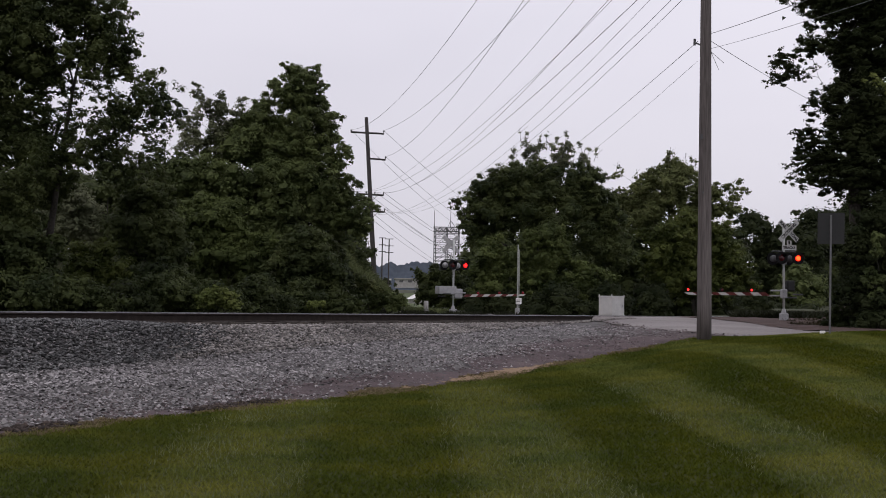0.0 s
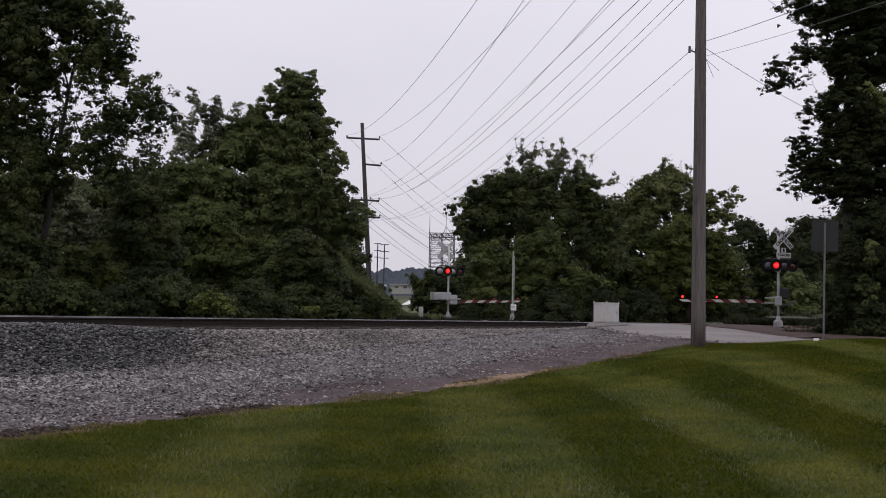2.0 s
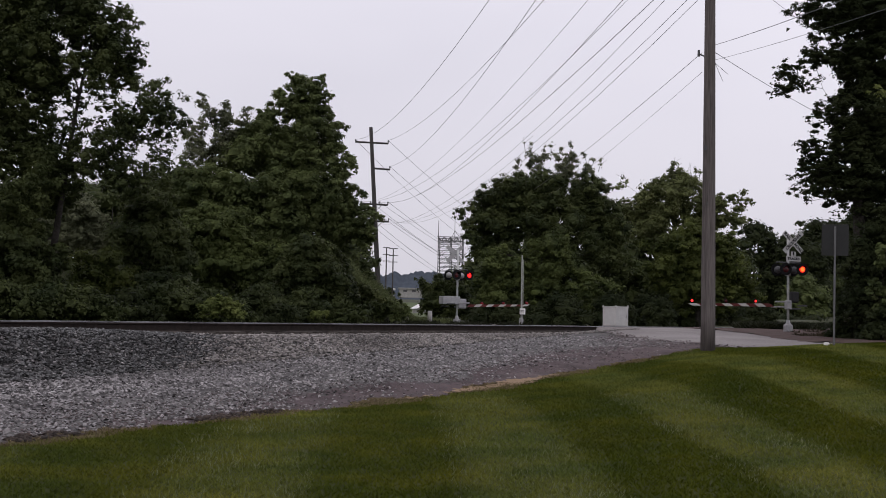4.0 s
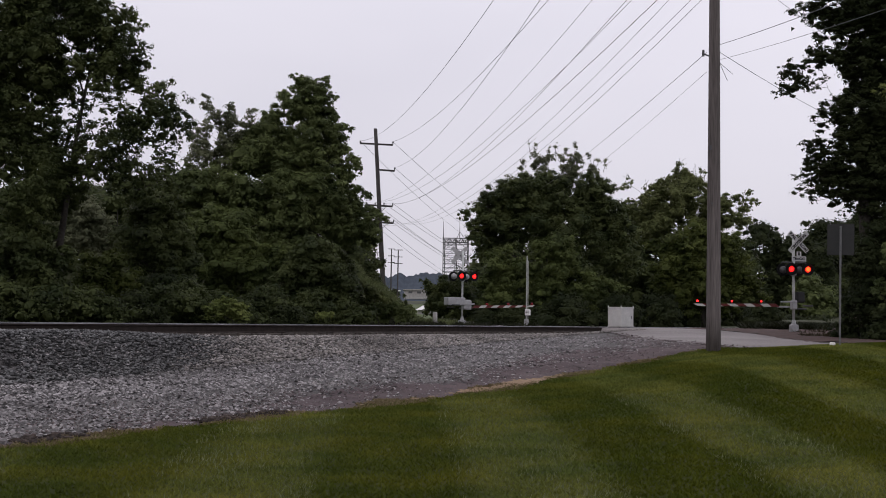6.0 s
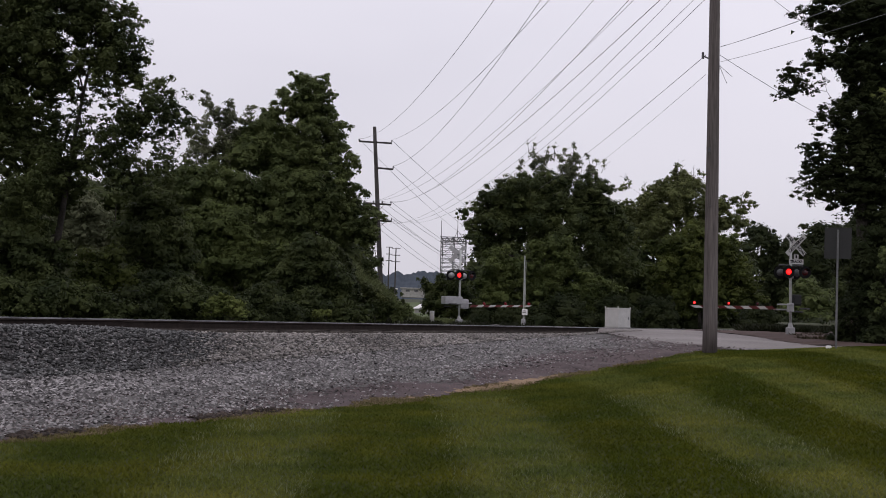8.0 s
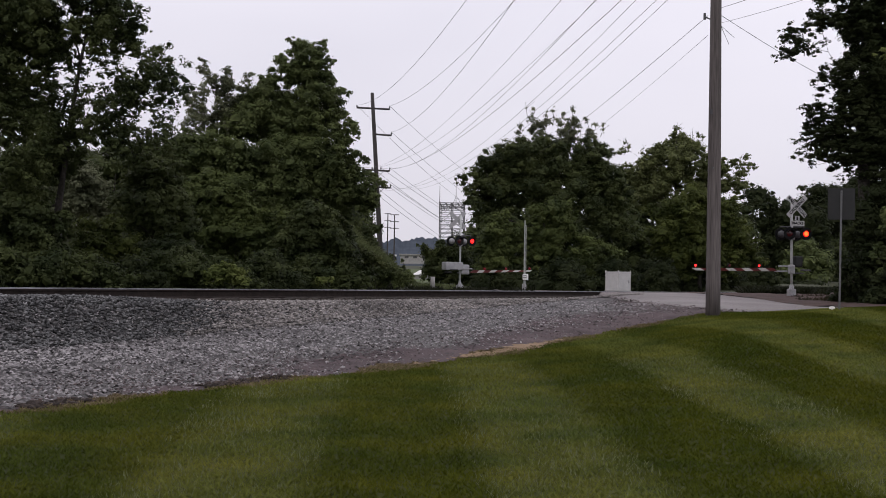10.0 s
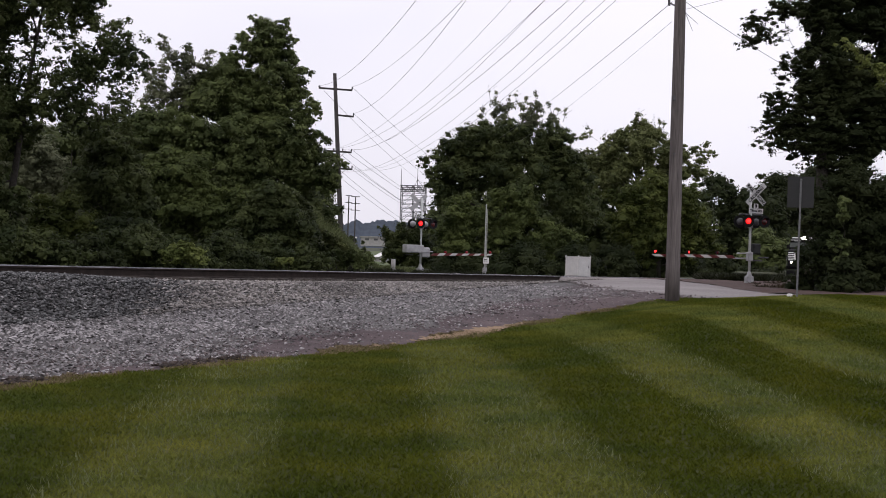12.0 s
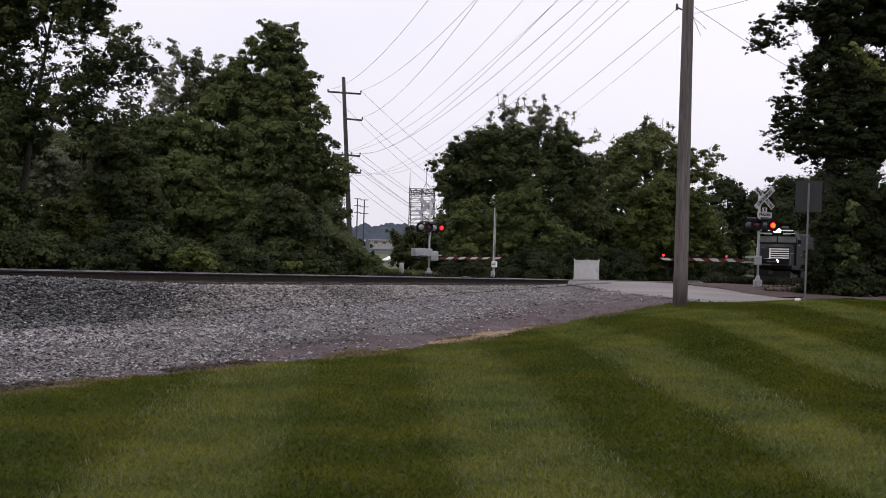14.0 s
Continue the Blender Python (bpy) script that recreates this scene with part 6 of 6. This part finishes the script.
for k in range(17):
    z = 0.6 + k * 0.57
    for sy in (-1, 1):
        part("ledger", rod(B(), (-TW, sy * TW, z), (TW, sy * TW, z), 0.035, 0.035, 5), M_STEEL_DARK, tower)
    for sx in (-1, 1):
        part("ledger", rod(B(), (sx * TW, -TW, z), (sx * TW, TW, z), 0.035, 0.035, 5), M_STEEL_DARK, tower)
    if k % 2 == 0 and k < 16:
        for sy in (-1, 1):
            part("brace", rod(rod(B(), (-TW, sy * TW, z), (0, sy * TW, z + 1.14), 0.03, 0.03, 5), (0, sy * TW, z + 1.14), (TW, sy * TW, z), 0.03, 0.03, 5), M_STEEL_DARK, tower)
for sy in (-1, 1):
    for z in (TH - 0.62, TH):
        part("top_rail", box(B(), 0, sy * TW, z, 2 * TW + 0.3, 0.1, 0.12), M_STEEL_DARK, tower)
    for k in range(8):
        x0 = -TW + k * TW / 4
        part("truss_bar", rod(B(), (x0, sy * TW, TH - 0.62 if k % 2 else TH), (x0 + TW / 4, sy * TW, TH if k % 2 else TH - 0.62), 0.06, 0.06, 5), M_STEEL_DARK, tower)
part("lightning_mast", rod(B(), (-TW, -TW, TH), (-TW, -TW, TH + 2.4), 0.06, 0.03, 6), M_STEEL_DARK, tower)
part("lightning_mast", rod(rod(rod(B(), (TW * 0.3, 0, TH), (TW * 0.3, 0, TH + 2.8), 0.05, 0.03, 6), (TW * 0.3, 0, TH + 1.1), (TW * 0.05, 0, TH), 0.035, 0.035, 5), (TW * 0.3, 0, TH + 1.1), (TW * 0.75, 0, TH), 0.035, 0.035, 5), M_STEEL_DARK, tower)


def low_building(x, y, z, rz, w, d, h, n, label, material, roof_m):
    b = empty("building", pose(x, y, z, 0, 0, rz), label, "building")
    part("wall", box(B(), 0, 0, h / 2 - 0.5, w, d, h + 1.0), material, b)
    part("roof", box(B(), 0, 0, h + 0.1, w + 0.6, d + 0.6, 0.25), roof_m, b, "flat pale roof")
    for k in range(n):
        wx = -w / 2 + (k + 0.7) * w / (n + 0.4)
        win = part("window", box(B(), wx, -d / 2 - 0.03, h * 0.5, w / n * 0.4, 0.08, h * 0.45), M_STEEL_DARK, b)
        part("frame", box(B(), wx, -d / 2 - 0.02, h * 0.5, w / n * 0.5, 0.05, h * 0.55), M_CONCRETE, win)
    return b


low_building(-131.5, 223.0, 7.4, 30, 5.2, 6, 0.9, 3, "long low building with a white roof in the distance", M_CONCRETE, M_WHITE)
low_building(-120.6, 218.2, 7.3, 30, 6.6, 6, 0.95, 3, "low grey building in the distance", M_CONCRETE, M_CONCRETE)
hut = empty("hut", pose(-57.0, 104.8, 2.0, 0, 0, 50), "small hut with a pitched white roof below the bank", "hut")
part("wall", box(B(), 0, 0, 0.4, 1.3, 1.7, 0.7), M_CONCRETE, hut)
part("roof", box(box(B(), 0, 0, 0, 1.05, 1.9, 0.06, pose(-0.42, 0, 0.92, 0, -28, 0)), 0, 0, 0, 1.05, 1.9, 0.06, pose(0.42, 0, 0.92, 0, 28, 0)), M_WHITE, hut, "pitched white roof")


def ridge(name, ang0, ang1, dist, z_top, rough, seed, material, label):
    """A wooded hill as a long ridge with a tufted top."""
    rng = np.random.default_rng(seed)
    n = 1500
    a = np.radians(np.linspace(ang0, ang1, n))
    base = sum(rng.uniform(0.4, 1) * np.sin(a * f + rng.uniform(0, 6)) for f in (9, 17, 31))
    tuft = np.convolve(rng.normal(0, 1, n), np.hanning(9), "same") + np.convolve(rng.normal(0, 1, n), np.hanning(41), "same") * 0.45
    top = z_top * (1 + 0.035 * base) + rough * tuft
    rows_v = []
    for f, dd in ((0.0, -120), (0.45, -60), (0.8, -20), (1.0, 0), (0.5, 90), (0.0, 160)):
        r = dist + dd + rough * 2 * rng.normal(0, 1, n)
        rows_v.append(np.stack([-np.sin(a) * r, np.cos(a) * r, -6 + (top + 6) * f + rough * 0.8 * rng.normal(0, 1, n) * (f > 0)], 1))
    v = np.concatenate(rows_v)
    i = np.arange(6 * n).reshape(6, n)
    f = np.stack([i[:-1, :-1].ravel(), i[1:, :-1].ravel(), i[1:, 1:].ravel(), i[:-1, 1:].ravel()], 1)
    return tagged(new(name, mesh_of(name, v, f, material)), label, "hill", kind="structure")


# the haze of distance is put into this blue-grey colour
M_HILL = mat("hazed_woods", (0.050, 0.060, 0.077), (0.084, 0.098, 0.118), 0.03, 1.0, 0.0, 6, spec=0.0)
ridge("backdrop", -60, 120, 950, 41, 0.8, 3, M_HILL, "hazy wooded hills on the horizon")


# ---- locomotive ----
M_LOCO = mat("black_enamel", (0.006, 0.006, 0.007), (0.015, 0.014, 0.015), 1.5, 0.6, 0.05, 14, spec=0.08)


def locomotive():
    t = empty("locomotive", pose(TRACK_X, 97, RAIL_Z), "black diesel locomotive with white nose stripes and lit headlights", "train")
    part("frame", box(B(), 0, 10.0, 1.35, 3.0, 19.4, 0.34, bevel=0.04), M_LOCO, t)
    part("pilot", box(box(B(), 0, 0.1, 0.62, 2.9, 0.2, 0.85, bevel=0.06), 0, -0.12, 0.38, 2.5, 0.25, 0.4, bevel=0.08), M_LOCO, t, "snow plough")
    part("anticlimber", box(B(), 0, -0.1, 1.5, 2.6, 0.4, 0.14, bevel=0.03), M_LOCO, t)
    part("coupler", box(box(B(), 0, -0.35, 0.88, 0.24, 0.7, 0.22, bevel=0.04), 0, -0.72, 0.88, 0.34, 0.3, 0.3, bevel=0.05), M_RUST, t, "rusty coupler")
    t.scale = (1.08, 1.08, 1.08)
    # nose with sloped top
    bm = B()
    prof = [(0.15, 1.5), (0.05, 2.95), (0.45, 3.15), (2.4, 3.3), (2.4, 1.5)]
    for wx in (-1.38, 1.38):
        bm.faces.new([bm.verts.new((wx, y, z)) for y, z in prof])
    bm.verts.ensure_lookup_table()
    for i in range(5):
        j = (i + 1) % 5
        bm.faces.new((bm.verts[i], bm.verts[j], bm.verts[5 + j], bm.verts[5 + i]))
    bmesh.ops.recalc_face_normals(bm, faces=bm.faces)
    bmesh.ops.bevel(bm, geom=bm.edges[:], offset=0.06, segments=2, affect="EDGES")
    nose = part("nose", bm, M_LOCO, t)
    for k in range(5):
        z = 2.1 + k * 0.18
        part("stripe", box(B(), 0.0, 0.128 - 0.07 * (z - 1.5), z, 2.6, 0.03, 0.085), M_WHITE, nose, "white nose stripe")
    part("emblem_panel", box(B(), -0.42, 0.05, 2.45, 0.56, 0.03, 0.86), M_WHITE, nose, "white panel with a dark mark")
    part("emblem_mark", box(box(B(), -0.46, 0.03, 2.38, 0.2, 0.02, 0.46, bevel=0.008), -0.36, 0.03, 2.66, 0.24, 0.02, 0.16), M_LOCO, nose)
    # cab
    bm = B()
    prof = [(-1.55, 1.55), (1.55, 1.55), (1.55, 3.75), (1.25, 4.45), (0.6, 4.62), (-0.6, 4.62), (-1.25, 4.45), (-1.55, 3.75)]
    for y in (2.4, 4.9):
        bm.faces.new([bm.verts.new((x, y, z)) for x, z in prof])
    bm.verts.ensure_lookup_table()
    for i in range(8):
        j = (i + 1) % 8
        bm.faces.new((bm.verts[i], bm.verts[j], bm.verts[8 + j], bm.verts[8 + i]))
    bmesh.ops.recalc_face_normals(bm, faces=bm.faces)
    cabin = part("cab", bm, M_LOCO, t)
    part("roof_edge", box(B(), 0, 2.36, 4.42, 2.5, 0.14, 0.1, bevel=0.02), M_WHITE, cabin, "pale roof edge")
    for sx in (-1, 1):
        part("visor", box(B(), sx * 0.95, 2.2, 4.18, 0.9, 0.4, 0.05), M_WHITE, cabin, "pale sun visor")
    for sx in (-1, 1):
        part("windshield", box(B(), sx * 0.78, 2.38, 3.68, 1.42, 0.05, 0.5, bevel=0.03), M_WINDOW, cabin, "windscreen with the sky's reflection put into its colour")
        part("side_window", box(B(), sx * 1.555, 3.6, 3.5, 0.03, 1.3, 0.7), M_WINDOW, cabin)
        part("mirror", box(B(), sx * 1.72, 2.7, 3.5, 0.25, 0.04, 0.4), M_LOCO, cabin)
        part("number_board", box(B(), sx * 0.75, 2.34, 4.13, 0.6, 0.05, 0.16), M_SIGNWHITE, cabin, "plain light board")
        d = part("ditch_light_case", box(B(), sx * 0.69 - 0.26, 0.0, 1.85, 0.3, 0.2, 0.26, bevel=0.03), M_LOCO, t)
        part("ditch_light", lathe(B(), [(0.0, -0.05), (0.1, -0.03), (0.115, 0.0)], 14, m=Matrix.Translation((sx * 0.69 - 0.26, -0.1, 1.85))), M_DITCH, d, "lit white light")
        part("handrail", rod(rod(B(), (sx * 1.4, -0.1, 2.5), (sx * 1.4, 2.3, 2.5), 0.014, 0.014, 6), (sx * 1.4, -0.1, 1.5), (sx * 1.4, -0.1, 2.5), 0.014, 0.014, 6), M_STEEL, t)
        part("handrail", rod(B(), (sx * 1.45, 5.0, 2.45), (sx * 1.45, 19.0, 2.45), 0.02, 0.02, 6), M_STEEL, t)
        part("step", box(box(B(), sx * 1.35, 0.3, 0.9, 0.35, 0.4, 0.04), sx * 1.35, 0.3, 0.55, 0.35, 0.4, 0.04), M_STEEL, t)
    hl = part("headlight_case", box(B(), 0, 2.3, 4.36, 0.66, 0.26, 0.34, bevel=0.05), M_LOCO, cabin)
    # lenses are oversized to take in the bloom round the headlight
    part("headlight", lathe(lathe(B(), [(0.0, -0.06), (0.13, -0.04), (0.165, 0.0)], 14, m=Matrix.Translation((-0.14, 2.16, 4.38))), [(0.0, -0.06), (0.13, -0.04), (0.165, 0.0)], 14, m=Matrix.Translation((0.14, 2.16, 4.38))), M_HEADLIGHT, cabin, "lit twin headlight")
    part("long_hood", box(B(), 0, 12.0, 3.0, 1.9, 14.2, 2.9, bevel=0.12), M_LOCO, t)
    for k in range(3):
        part("roof_fan", rod(B(), (0, 13.5 + k * 1.8, 4.45), (0, 13.5 + k * 1.8, 4.62), 0.7, 0.7, 18), M_STEEL_DARK, t)
    part("horn", box(B(), 0.4, 3.6, 4.75, 0.5, 0.5, 0.2, bevel=0.04), M_STEEL_DARK, t)
    part("fuel_tank", box(B(), 0, 10, 0.75, 2.6, 6.0, 0.9, bevel=0.15), M_LOCO, t)
    for ty in (3.6, 16.2):
        tk = part("truck", box(box(B(), -1.1, ty, 0.62, 0.2, 4.4, 0.4, bevel=0.05), 1.1, ty, 0.62, 0.2, 4.4, 0.4, bevel=0.05), M_LOCO, t)
        for k in (-1.65, 0, 1.65):
            bm = B()
            for sx in (-1, 1):
                rod(bm, (sx * 0.70, 0, 0), (sx * 0.83, 0, 0), 0.5, 0.5, 20)
                rod(bm, (sx * 0.67, 0, 0), (sx * 0.70, 0, 0), 0.53, 0.53, 20)
            rod(bm, (-0.7, 0, 0), (0.7, 0, 0), 0.09, 0.09, 8)
            w = part("wheelset", bm, M_RUST, t)
            w.location = (0, ty + k, 0.5)
            WHEELS.append((w, ty + k))
    return t


WHEELS = []
# pale base colour carries the sky's reflection in the panes
M_WINDOW = mat("cab_glass", (0.085, 0.095, 0.09), (0.15, 0.16, 0.155), 2, 0.1, spec=0.5)
train = locomotive()


def motions():
    """What moves: the train on its track, its wheels, and the flashing lenses."""
    v, end_y = 12.7, 99.0
    walk(train, [(t, pose(TRACK_X, end_y + v * (14 - t), RAIL_Z)) for t in (0, 3.5, 7, 10.5, 14)])
    for w, y in WHEELS:
        walk(w, [(k * 0.0667, pose(0, y, 0.5, math.degrees(v * k * 0.0667 / 0.5))) for k in range(211)])
    for ob, loc, first in FLASH_LENSES:
        turn = 0 if first else 180
        rows = [(0.0, pose(*loc, 0, 0, turn))]
        k = 0
        while True:
            off = (k % 2 == 0) == first  # this lens goes dark late and lights early
            t = (FIRST_SWAP if k % 2 == 0 else SECOND_SWAP) + PERIOD * (k // 2) + (0.07 if off else -0.07)
            k += 1
            if t > 13.85:
                break
            for j in range(4):
                rows.append((t - 0.05 + j / 30, pose(*loc, 0, 0, turn + 60 * j)))
            turn += 180
        rows.append((14.0, pose(*loc, 0, 0, turn)))
        walk(ob, rows)


motions()
